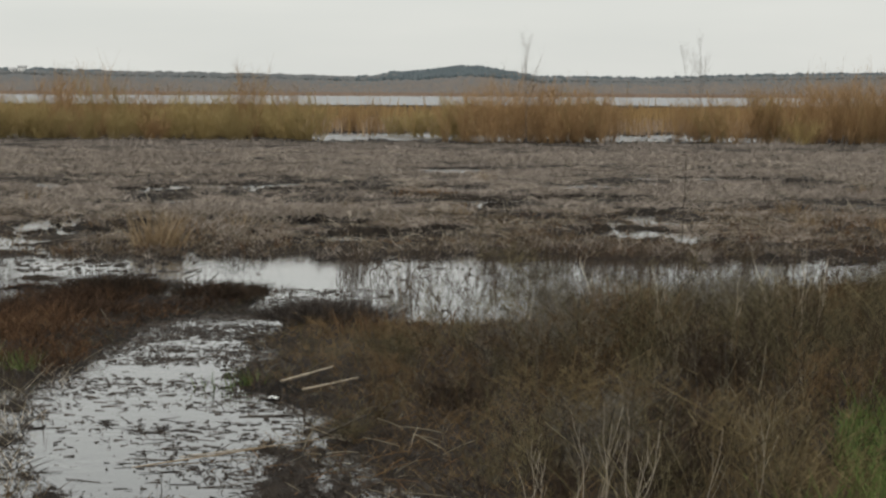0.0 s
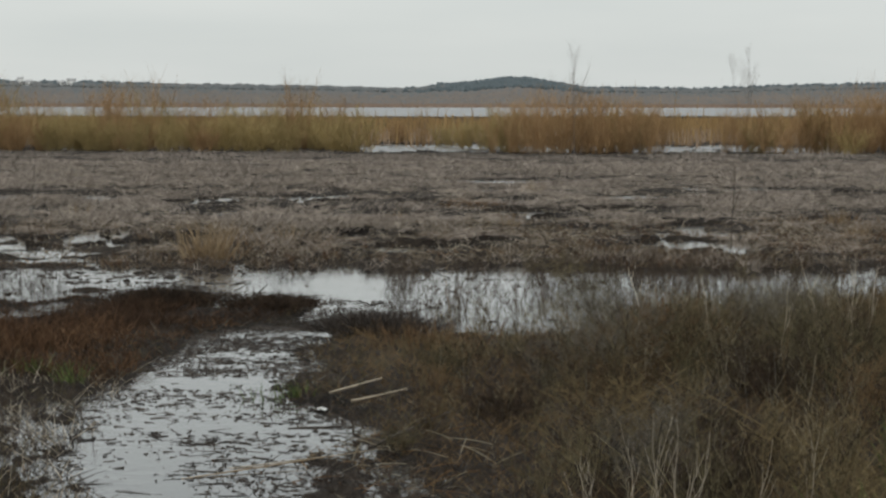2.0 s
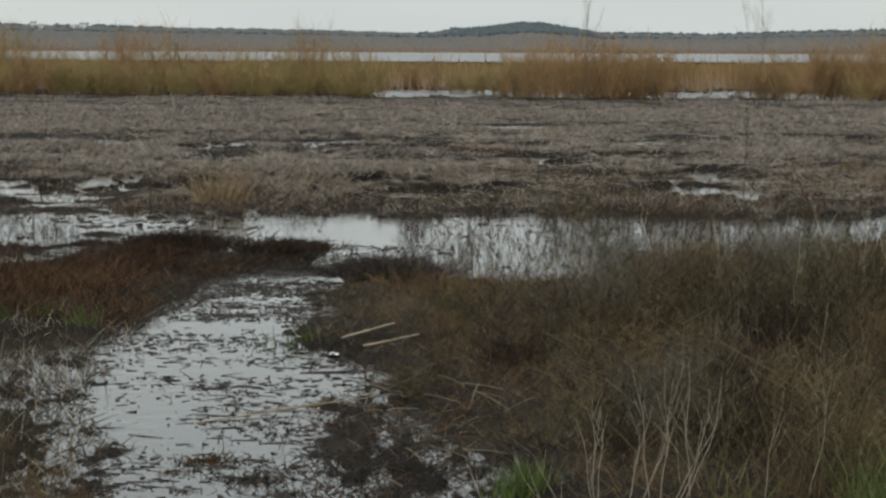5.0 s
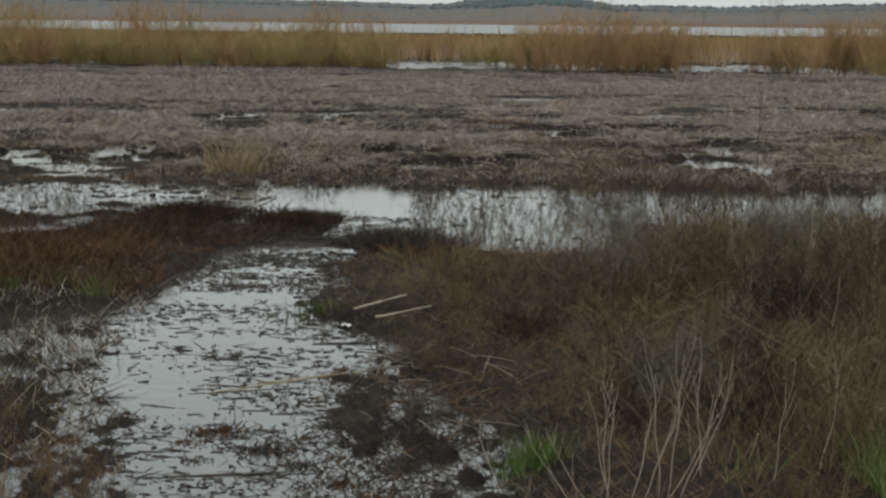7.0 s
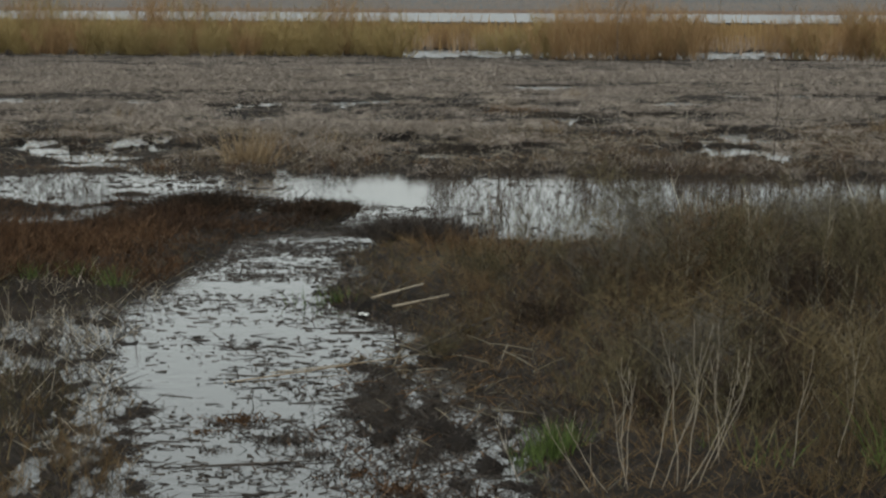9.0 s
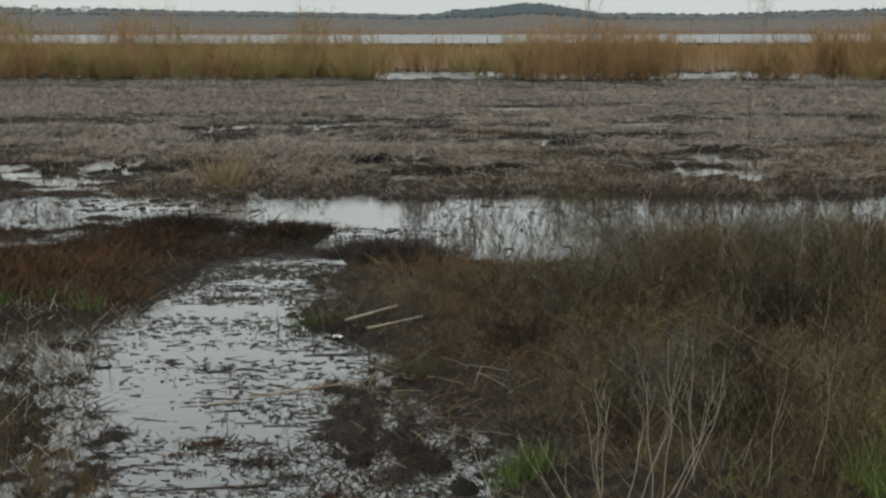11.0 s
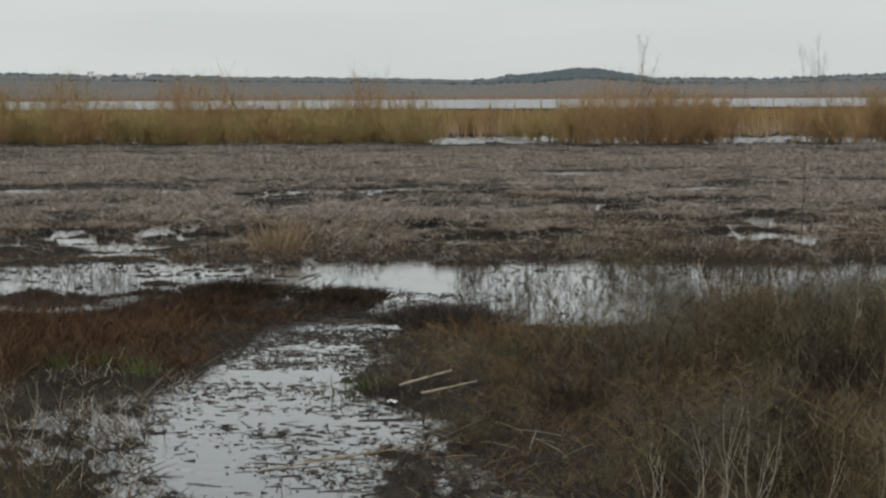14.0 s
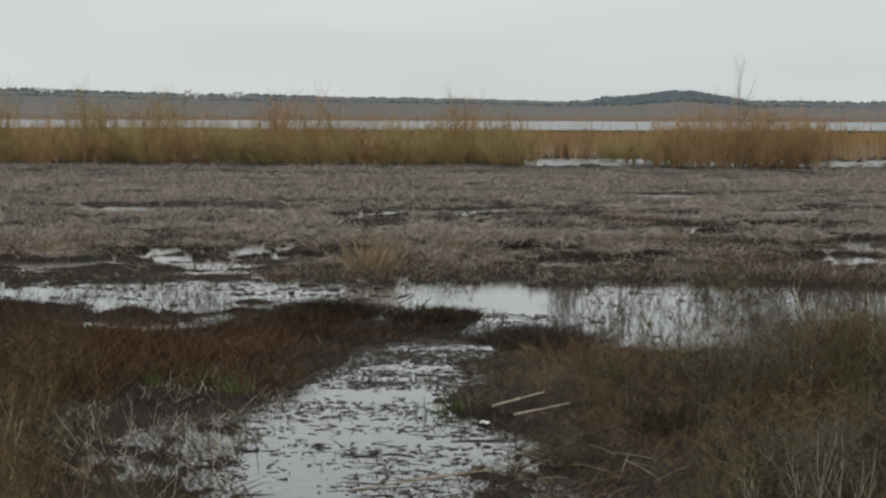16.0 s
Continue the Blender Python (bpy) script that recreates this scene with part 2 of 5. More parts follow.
def rods(base, way, length, r0, r1, bend=None, segs=4, sides=5):
    """Round tapering stems."""
    n = len(base)
    way = way / np.linalg.norm(way, axis=1, keepdims=True)
    up = np.where(np.abs(way[:, 2:3]) > 0.9, np.array([[1.0, 0, 0]]), np.array([[0, 0, 1.0]]))
    a = np.cross(way, up)
    a /= np.linalg.norm(a, axis=1, keepdims=True)
    b = np.cross(way, a)
    length, r0, r1 = (np.broadcast_to(q, (n,)) for q in (length, r0, r1))
    bend = np.zeros((n, 3)) if bend is None else bend
    pts = []
    for k in range(segs + 1):
        s = k / segs
        c = base + way * (length * s)[:, None] + bend * (s * s)
        r = r0 + (r1 - r0) * s
        for j in range(sides):
            q = 2 * np.pi * j / sides
            pts.append(c + (a * np.cos(q) + b * np.sin(q)) * r[:, None])
    v = np.stack(pts, 1)
    m = sides * (segs + 1)
    tri = []
    for k in range(segs):
        for j in range(sides):
            p, q = k * sides + j, k * sides + (j + 1) % sides
            tri += [(p, q, q + sides), (p, q + sides, p + sides)]
    for j in range(1, sides - 1):
        tri += [(0, j + 1, j), (segs * sides, segs * sides + j, segs * sides + j + 1)]
    f = (np.arange(n) * m)[:, None, None] + np.array(tri)[None]
    return v.reshape(-1, 3), f.reshape(-1, 3), (base + way * length[:, None] + bend)


def fan(n, spread, up=1.0):
    """n directions that lean away from the upright by chance."""
    a = rng.uniform(0, 2 * np.pi, n)
    s = spread * np.sqrt(rng.uniform(0, 1, n))
    return np.stack([np.cos(a) * s, np.sin(a) * s, np.full(n, up)], 1)


# ---- plan ----
LEFT_BANK = [(-60, 35), (-11, 34.5), (-7.8, 34.6), (-6.4, 34.0), (-6.1, 31.4), (-5.4, 29.9), (-4.6, 29.3), (-3.9, 29.8), (-3.4, 32.2), (-2.4, 33.6), (-2.05, 32.2), (-1.85, 31.2), (-1.6, 32.4), (-1.05, 32.7), (-0.66, 32.0),
             (-0.85, 30.4), (-1.2, 29.6), (-1.65, 28.8), (-1.92, 27.6), (-2.15, 26.2), (-2.3, 24.4), (-2.45, 23.3), (-2.45, 22.0), (-2.42, 20.2), (-2.35, 18), (-2.0, 16.5),
             (-1.85, 15), (-1.6, 13), (-1.4, 9.0), (-60, 9.0)]
RIGHT_BANK = [(-0.3, 29.6), (0.6, 28.0), (1.5, 27.2), (2.5, 28.0), (3.5, 29.8), (4.5, 30.8), (7, 33), (60, 38), (60, 9.0), (0.62, 9.0), (0.60, 13),
              (0.55, 15.2), (0.36, 16.2), (-0.05, 17.2), (-0.24, 18.1), (-0.04, 20.1), (-0.23, 20.8), (-0.7, 21.9), (-0.68, 24.3), (-0.75, 26.1), (-0.6, 27.2)]
# standing water out in the marsh: x, y, half width, half depth
POOLS = [(-5.2, 48.6, 0.75, 1.8), (-4.3, 45.6, 0.8, 0.8), (-5.2, 47.8, 0.7, 1.0), (-6.9, 45.4, 1.0, 0.7), (-4.0, 65.5, 0.75, 3.2), (-2.3, 66.5, 1.3, 2.0), (-12.0, 69.4, 0.8, 1.1),
         (-9.0, 69.0, 0.8, 0.9), (0.0, 48.7, 0.8, 1.2), (3.6, 59.2, 0.6, 1.5), (3.9, 55.8, 0.5, 1.5), (5.7, 46.4, 1.0, 0.9), (6.3, 43.4, 0.5, 0.8), (6.6, 52.2, 0.4, 1.8), (6.6, 110, 1.2, 2.5), (6.0, 60.0, 1.6, 0.9),
         (1.2, 143, 2.3, 14), (4.8, 146, 3.6, 14), (9.2, 143, 2.4, 14), (15.8, 144, 4.0, 14), (21.8, 144, 3.4, 14), (-13, 141, 1.2, 6), (-17, 142, 1.0, 6), (-31, 138, 2, 6),
         (0.8, 43.6, 1.2, 0.9), (-14.5, 65, 1.0, 1.6), (-1.0, 64.3, 1.2, 1.0), (1.2, 64.6, 0.7, 1.0), (-7.0, 48.0, 0.5, 1.4), (-3.4, 47.6, 0.5, 1.0), (2.2, 46.0, 0.6, 0.8), (6.0, 44.6, 1.2, 0.6), (5.2, 44.3, 0.6, 0.5), (7.0, 52.6, 0.7, 0.9), (12.4, 74, 1.4, 1.5), (13.8, 70, 1.0, 1.2), (4.5, 83.4, 1.0, 1.6), (-4.4, 65.2, 1.0, 1.4), (0.9, 45.0, 0.8, 0.7), (-8.0, 43.0, 0.9, 0.6)]


def bank(x, y):
    gap = np.exp(-((x + 0.35) / 0.5) ** 2 - ((y - 31.0) / 1.9) ** 2)
    wob = (fbm(x * 2.2, y * 1.1, 3) - 0.5) * 0.55 * (1 - 0.8 * gap) - 0.06 * gap
    return inside(LEFT_BANK, x, y) + wob, inside(RIGHT_BANK, x, y) + wob


def marsh_edge(x):
    return 40.2 - 1.5 * np.clip((-x - 5.5) / 2, 0, 1) + (fbm(x * 0.9, x * 0 + 3.3, 5) - 0.5) * 2.6


RILLS = [(44.5, 0.9, 3), (50.0, 1.5, 9), (57.5, 1.4, 14), (68.5, 2.2, 21), (74.0, 1.5, 33), (85.0, 1.6, 44)]


def rill(x, y):
    """1 in the bare wet runs that cross the marsh, 0 elsewhere."""
    out = np.zeros(np.shape(x))
    for c, w, seed in RILLS:
        mid = c + (fbm(x * 0.22, x * 0 + seed, seed) - 0.5) * 7
        gap = np.clip((vnoise(x * 0.35, x * 0 + seed * 1.7, seed) - 0.28) * 5, 0, 1)
        out = np.maximum(out, gap * np.clip(1.4 - np.abs(y - mid) / w, 0, 1))
    return out


# long dark wet runs, and rust-brown patches, out in the marsh: x, y, half width, half depth
DARK_RUNS = [(4.2, 51.4, 3.6, 0.6), (6.6, 49.1, 4.6, 0.9), (1.6, 67.2, 3.2, 0.9), (5.2, 59.2, 2.4, 1.3), (-6.3, 46.7, 3.4, 0.7), (-11.5, 72, 2.6, 1.2), (11.5, 49.2, 2.6, 0.8), (-1.2, 47.6, 2.2, 0.6), (8.0, 53.5, 3.0, 0.6),
             (-3.0, 69.0, 2.6, 0.8), (9.0, 69, 3.0, 1.0), (3.0, 83, 4.0, 1.2), (-9.0, 55, 2.6, 0.6), (-2.0, 56.5, 2.4, 0.5), (13, 74, 2.5, 1.0)]
RUST_PATCHES = [(0.3, 43.2, 1.1, 0.9), (1.9, 41.6, 1.3, 0.6), (8.4, 45.4, 2.4, 1.4), (9.6, 52.5, 1.3, 2.0), (4.6, 42.8, 1.3, 0.8), (-5.6, 40.0, 2.6, 0.5), (2.6, 62, 0.9, 2.4), (-3.4, 43.8, 0.8, 0.5), (11.2, 47.5, 1.6, 1.2), (-9.6, 46, 1.2, 1.0), (3.0, 55, 0.6, 1.2)]


def within(spots, x, y, seed):
    """How deep (x, y) lies in any of the spots, 0 to 1, with ragged rims."""
    out, rag = np.zeros(np.shape(x)), (fbm(x * 1.1, y * 0.8, seed) - 0.5) * 1.5
    for px, py, a, b in spots:
        out = np.maximum(out, np.clip((1.15 - np.hypot((x - px) / a, (y - py) / b) + rag) * 2.2, 0, 1))
    return out


def dark_run(x, y):
    return within(DARK_RUNS, x, y, 131)


def rust_patch(x, y):
    return within(RUST_PATCHES, x, y, 137)


def fore(x, y):
    """How tall growth stands: lower along the near side of the pools."""
    s = np.ones(np.shape(x))
    for px, py, pa, pb in POOLS:
        s = np.where((np.abs(x - px) < pa * 1.1) & (y < py + pb) & (y > py - pb - 1.8), 0.3, s)
    return s * (1 - 0.6 * sodden(x, y))


def near_z(x, y, rough):
    """The banks and the channel between them."""
    lb, rb = bank(x, y)
    d = np.maximum(lb, rb)
    z = np.clip(d * 0.19, -0.10, 0.12) + rough * 0.08
    z = z + (fbm(x * 8, y * 3.6, 13, 4) - 0.5) * np.where(d > 0, 0.17, 0.12) * np.exp(-(d / 0.55) ** 2)
    for wx, wy, wa, wb in ((0.42, 14.9, 0.48, 2.6), (-1.98, 14.9, 0.55, 3.0), (-2.5, 19.5, 0.35, 1.6), (-0.15, 18.9, 0.3, 0.9), (-0.5, 25.0, 0.16, 1.8), (0.30, 17.3, 0.42, 1.1), (0.25, 15.8, 0.45, 1.0)):
        soak = np.exp(-((x - wx) / wa) ** 2 - ((y - wy) / wb) ** 2)
        z = z * (1 - soak) + soak * ((fbm(x * 10, y * 4.2, 21, 3) - 0.5) * 0.17 - 0.020)
    # the soaked hollow behind the green tuft, and the muddy foot of the channel
    hollow = np.exp(-((x + 3.0) / 0.72) ** 4 - ((y - 19.6) / 3.0) ** 4)
    z = z * (1 - 0.85 * hollow) + hollow * ((fbm(x * 5.5, y * 2.8, 25, 3) - 0.5) * 0.22 - 0.026)
    mud = np.exp(-((x - 0.15) / 0.75) ** 2 - ((y - 15.2) / 1.7) ** 2)
    z = z + mud * np.where(d < 0, 0.034 + (fbm(x * 7, y * 3.2, 15, 4) - 0.5) * 0.30, 0)
    flat = np.exp(-((x + 0.45) / 0.55) ** 2 - ((y - 14.8) / 0.7) ** 2)
    z = z + flat * np.where(d < 0, 0.015 + (fbm(x * 7, y * 3, 37, 3) - 0.5) * 0.15, 0)
    flat = np.exp(-((x + 0.55) / 0.62) ** 2 - ((y - 16.3) / 0.95) ** 2)
    z = z + flat * np.where(d < 0, 0.085 + (fbm(x * 6, y * 2.6, 27, 3) - 0.5) * 0.12, 0)
    for wx, wy, wa, wb in ((-5.2, 34.2, 1.0, 0.45), (-4.6, 32.0, 1.1, 1.2), (-5.4, 32.4, 0.7, 0.9), (-3.7, 33.2, 0.5, 0.6), (-3.9, 34.9, 0.6, 0.3)):
        islet = np.exp(-((x - wx) / wa) ** 2 - ((y - wy) / wb) ** 2)
        z = z + np.where(lb < 0, islet * np.clip(0.10 + (fbm(x * 5.5, y * 3.2, 19, 3) - 0.5) * 0.8, 0, 0.125), 0)
    return z


def sodden(x, y):
    """1 on the soaked strip where the marsh runs out into thin streaks of mud and water."""
    return np.clip((-x - 3.6) * 0.9, 0, 1) * np.clip((45.5 - y) * 0.6, 0, 1)


def marsh_z(x, y):
    """The marsh across the water."""
    zm = np.clip((y - marsh_edge(x)) * 0.055, -0.14, 0.07) + (fbm(x * 3.4, y * 1.9, 17) - 0.5) * np.interp(y, [38, 43, 48, 60], [0.34, 0.26, 0.15, 0.09]) + (fbm(x * 0.6, y * 0.25, 23) - 0.41) * 0.20
    zm = zm - rill(x, y) * 0.075 - dark_run(x, y) * 0.05
    so = sodden(x, y) * np.clip((y - 38.6) * 0.8, 0, 1)
    zm = zm * (1 - so) + so * ((fbm(x * 0.9, y * 1.5, 105, 4) - 0.5) * 0.42 - 0.020 + 0.035 * np.exp(-((y - 40.1) / 0.5) ** 2))
    rag = (fbm(x * 3.6, y * 1.7, 29) - 0.5) * 2.2
    for px, py, a, b in POOLS:
        q = np.hypot((x - px) / a, (y - py) / b) + rag
        zm = zm - np.clip(1.12 - q, 0, 0.6) * (0.9 if py < 48 else 0.6)
    zm = np.where((y > 84) & (y < 133), np.maximum(zm, 0.015), zm)
    return np.where(y > 118, np.minimum(zm, 0.04), zm)


def ground_z(x, y):
    """Height of the ground over the water's level."""
    x, y = np.asarray(x, float), np.asarray(y, float)
    shape = x.shape
    x, y = np.broadcast_arrays(x.ravel(), y.ravel())
    r = np.hypot(x, y)
    rough = (fbm(x * 3.1, y * 3.1, 11) - 0.5)
    z = np.full(x.shape, 0.12) + rough * 0.08
    k = (y > 8) & (y <= 36.5) & (np.abs(x) < 70)
    z[k] = near_z(x[k], y[k], rough[k])
    k = (y > 36.5) & (r <= 160)
    z[k] = marsh_z(x[k], y[k])
    # the lake, its far side
    shore = 500 + (fbm(x * 0.01, y * 0 + 1.5, 31) - 0.5) * 40
    z = np.where(r > 160, 0.10 + rough * 0.1, z)
    z = np.where(r > shore, np.clip((shore - r) * 0.02, -1.5, 0.1), z)
    z = np.where(r > 1445, np.clip((r - 1445) * 0.01, -0.5, 2.0), z)
    # the bank on which the camera stands
    levee = np.clip((11.5 - y) / 7.0, 0, 1)
    levee = np.where(y < 0, 1, levee)
    z = np.where(y < 11.5, np.maximum(z, levee * 1.0 + rough * 0.03), z)
    toe = np.clip((15.5 - y) / 6.0, 0, 1) * np.clip((x - 1.8) / 1.5, 0, 1)
    return np.where(y > 9, z + toe * 0.25, z).reshape(shape)


# ---- ground: one sheet, finer where it is near ----
ang = np.concatenate([np.linspace(-180, -17, 40)[:-1], np.linspace(-17, 14, 440), np.linspace(14, 180, 40)[1:-1]])
rad = np.concatenate([[0.0], np.geomspace(0.5, 11, 22)[:-1], np.geomspace(11, 170, 440), np.geomspace(175, 2600, 50)])
A, R = np.meshgrid(np.radians(ang), rad)
GX, GY = R * np.sin(A), R * np.cos(A)
GZ = ground_z(GX, GY)
na, nr = len(ang), len(rad)
i, j = np.meshgrid(np.arange(na), np.arange(nr - 1))
i, j = i.ravel(), j.ravel()
i2 = (i + 1) % na
quads = np.stack([j * na + i, j * na + i2, (j + 1) * na + i2, (j + 1) * na + i], 1)[:, ::-1]
g = tagged(new("ground", mesh("ground", np.stack([GX, GY, GZ], 2), quads, M_MUD)), "dark wet marsh mud strewn with plant litter", "ground", kind="structure")
g.data.polygons.foreach_set("use_smooth", np.ones(len(g.data.polygons), bool))

ca = np.radians(np.arange(0, 360, 4))
wv = np.concatenate([[(0, 0, 0)], np.stack([2550 * np.cos(ca), 2550 * np.sin(ca), ca * 0], 1)])
wf = np.stack([np.zeros(90, int), 1 + np.arange(90), 1 + (np.arange(90) + 1) % 90], 1)
tagged(new("water", mesh("water", wv, wf, M_WATER)), "still grey marsh water mirroring the overcast sky", "water", kind="structure")

# ---- far shore: ridge, woods, houses ----
SKY_LINE = [(-60, 0.6), (-25, 0.62), (-13.8, 0.62), (-11.3, 0.60), (-10, 0.56), (-7.7, 0.50), (-4.9, 0.47), (-3.6, 0.455), (-1.0, 0.42), (0.9, 0.37), (1.2, 0.39), (1.6, 0.46),
            (2.4, 0.50), (2.9, 0.56), (3.2, 0.60), (3.7, 0.58), (4.1, 0.53), (4.6, 0.45), (5.0, 0.385), (5.8, 0.375), (7.7, 0.36), (9.0, 0.42), (10.3, 0.45), (11.8, 0.48), (25, 0.5), (60, 0.5)]
sa, se = [q[0] for q in SKY_LINE], [q[1] for q in SKY_LINE]
CREST = 2250.0


def ridge_z(az_deg, r):
    """Height of the land across the lake."""
    top = H + CREST * np.tan(np.radians(np.interp(az_deg, sa, se) + 0.03)) - 4.2
    s = np.clip((r - 1500) / (CREST - 1500), 0, 1)
    return 0.3 + (top - 0.3) * s ** 1.15 - np.clip(r - CREST, 0, 400) * 0.004


fa = np.linspace(-40, 40, 321)
fr = np.concatenate([np.linspace(1440, CREST, 14), [2400, 2550]])
A, R = np.meshgrid(np.radians(fa), fr)
Z = ridge_z(np.degrees(A), R)
Z[0] = -0.4
na, nr = len(fa), len(fr)
i, j = np.meshgrid(np.arange(na - 1), np.arange(nr - 1))
i, j = i.ravel(), j.ravel()
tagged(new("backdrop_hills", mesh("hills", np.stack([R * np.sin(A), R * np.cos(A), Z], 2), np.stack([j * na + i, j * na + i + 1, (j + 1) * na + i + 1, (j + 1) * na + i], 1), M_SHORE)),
       "low hills on the far side of the lake, haze put into their colour", "hill", kind="structure")


def crowns(az_deg, r, wide, tall):
    """Far tree crowns: uneven many-sided domes."""
    n = len(r)
    a = np.radians(az_deg)
    cx, cy, cz = r * np.sin(a), r * np.cos(a), ridge_z(az_deg, r) - 0.6
    ring = np.linspace(0, 2 * np.pi, 7)[:-1]
    pts = []
    for lev, w in ((0, 0.75), (0.45, 1.0), (0.8, 0.6)):
        for q in ring:
            k = rng.uniform(0.7, 1.25, n)
            pts.append(np.stack([cx + np.cos(q) * wide * w * k / 2, cy + np.sin(q) * wide * w * k / 2, cz + tall * lev * rng.uniform(0.85, 1.15, n)], 1))
    pts.append(np.stack([cx + rng.normal(0, 0.1, n) * wide, cy, cz + tall], 1))
    v = np.stack(pts, 1)
    tri = []
    for k in (0, 6):
        for m in range(6):
            p, q = k + m, k + (m + 1) % 6
            tri += [(p, q, q + 6), (p, q + 6, p + 6)]
    for m in range(6):
        tri.append((12 + m, 12 + (m + 1) % 6, 18))
    f = (np.arange(n) * 19)[:, None, None] + np.array(tri)[None]
    return v.reshape(-1, 3), f.reshape(-1, 3)


def peaks(az_deg, r, wide, tall):
    """Farther crowns, plainer: low five-sided peaks."""
    n = len(r)
    a = np.radians(az_deg)
    cx, cy, cz = r * np.sin(a), r * np.cos(a), ridge_z(az_deg, r) - 0.4
    pts = [np.stack([cx + np.cos(q) * wide * rng.uniform(0.35, 0.65, n), cy + np.sin(q) * wide * rng.uniform(0.35, 0.65, n), cz], 1) for q in np.linspace(0, 2 * np.pi, 6)[:-1]]
    pts.append(np.stack([cx + rng.normal(0, 0.15, n) * wide, cy, cz + tall], 1))
    f = (np.arange(n) * 6)[:, None, None] + np.array([(m, (m + 1) % 5, 5) for m in range(5)])[None]
    return np.stack(pts, 1).reshape(-1, 3), f.reshape(-1, 3)


HOUSES = [(-11.15, 2195, 11, 3.4), (-10.9, 2200, 7, 3.2), (-7.85, 2200, 5, 5.5), (-7.66, 2195, 6, 3.2), (-6.72, 2205, 8, 4.8), (-6.95, 2195, 6, 3.0)]


def open_view(az_deg, r):
    """False on the cleared slopes below the houses."""
    ok = np.ones(len(r), bool)
    for ha, hr, hw, ht in HOUSES:
        ok &= ~((np.abs(az_deg - ha) < 0.10) & (r > hr - 110) & (r < hr + 12))
    return ok


n = 5200
aw, rw = rng.uniform(-18, 16, n), rng.uniform(2110, CREST + 10, n)
am, rm = rng.uniform(-18, 16, 22000), rng.uniform(1490, 2100, 22000)
k = open_view(aw, rw)
aw, rw = aw[k], rw[k]
n = len(aw)
wide = rng.uniform(4, 11, n)
low = rng.uniform(0, 1, 22000) < np.clip((2060 - rm) / 300, 0, 0.8)
v, f = joined([crowns(aw, rw, wide, wide * 0.2 + rng.uniform(0.3, 1.6, n)), peaks(am[~low], rm[~low], rng.uniform(2, 6, int((~low).sum())), rng.uniform(1.0, 2.2, int((~low).sum())))])
tagged(new("far_scrub", mesh("far_scrub", *peaks(am[low], rm[low], rng.uniform(3, 8, int(low.sum())), rng.uniform(1.0, 2.4, int(low.sum()))), M_FARSCRUB)), "brownish bare scrub on the lower far slopes, haze mixed into its colour", "scrub", kind="stuff")
fr_a, fr_r = rng.uniform(-18, 16, 9000), rng.uniform(1450, 1500, 9000)
tagged(new("far_reeds", mesh("far_reeds", *peaks(fr_a, fr_r, rng.uniform(2, 5, 9000), rng.uniform(1.2, 2.6, 9000)), M_FARREED)), "brown reeds lining the far shore", "reeds", kind="stuff")
tagged(new("far_woods", mesh("far_woods", v, f, M_WOODS)), "leafless woods covering the far hills, blue-grey haze put into their colour", "woods", kind="stuff")
n = 2600
aw = np.concatenate([rng.normal(3.0, 0.75, 1300), rng.uniform(-18, -5, 800), rng.uniform(5, 16, 500)])
rw = np.concatenate([rng.uniform(CREST - 260, CREST + 15, 1300), rng.uniform(CREST - 70, CREST + 15, 1300)])
k = open_view(aw, rw)
aw, rw = aw[k], rw[k]
n = len(aw)
v, f = crowns(aw, rw, rng.uniform(3, 7, n), rng.uniform(2.4, 5.0, n))
tagged(new("far_pines", mesh("far_pines", v, f, M_PINE)), "dark evergreen trees along the far hill's crest, haze put into their colour", "woods", kind="stuff")


def box(cx, cy, cz, sx, sy, sz):
    p = np.array([(a, b, c) for c in (0, 1) for b in (-0.5, 0.5) for a in (-0.5, 0.5)]) * (sx, sy, sz) + (cx, cy, cz)
    return p, np.array([(0, 1, 5, 4), (1, 3, 7, 5), (3, 2, 6, 7), (2, 0, 4, 6), (4, 5, 7, 6), (2, 3, 1, 0)])


def house(az_deg, r, wide, tall):
    a = radians(az_deg)
    hs = thing("house", "small white far-off house with a grey gable roof", "house", (r * math.sin(a), r * math.cos(a), float(ridge_z(az_deg, r)) - 0.3), -az_deg, "houses on the far hill")
    part("wall", mesh("house_wall", *box(0, 0, 0, wide, 5, tall), M_PALE), hs)
    w, k = wide / 2 + 0.4, tall
    rv = [(-w, -3, k - 0.15), (w, -3, k - 0.15), (w, 3, k - 0.15), (-w, 3, k - 0.15), (-w, 0, k + 1.5), (w, 0, k + 1.5), (-w, -3, k), (w, -3, k), (w, 3, k), (-w, 3, k)]
    part("roof", mesh("house_roof", rv, [(0, 1, 7), (0, 7, 6), (6, 7, 5), (6, 5, 4), (2, 3, 9), (2, 9, 8), (8, 9, 4), (8, 4, 5), (1, 2, 8), (1, 8, 7), (7, 8, 5), (3, 0, 6), (3, 6, 9), (9, 6, 4), (0, 3, 2), (0, 2, 1)], M_ROOF), hs)
    for q in (-0.28, 0.28):
        part("window", mesh("house_window", *box(q * wide, -2.53, tall * 0.35, 0.9, 0.08, 1.1), M_TWIG), hs)


for az_deg, r, wide, tall in HOUSES:
    house(az_deg, r, wide, tall)


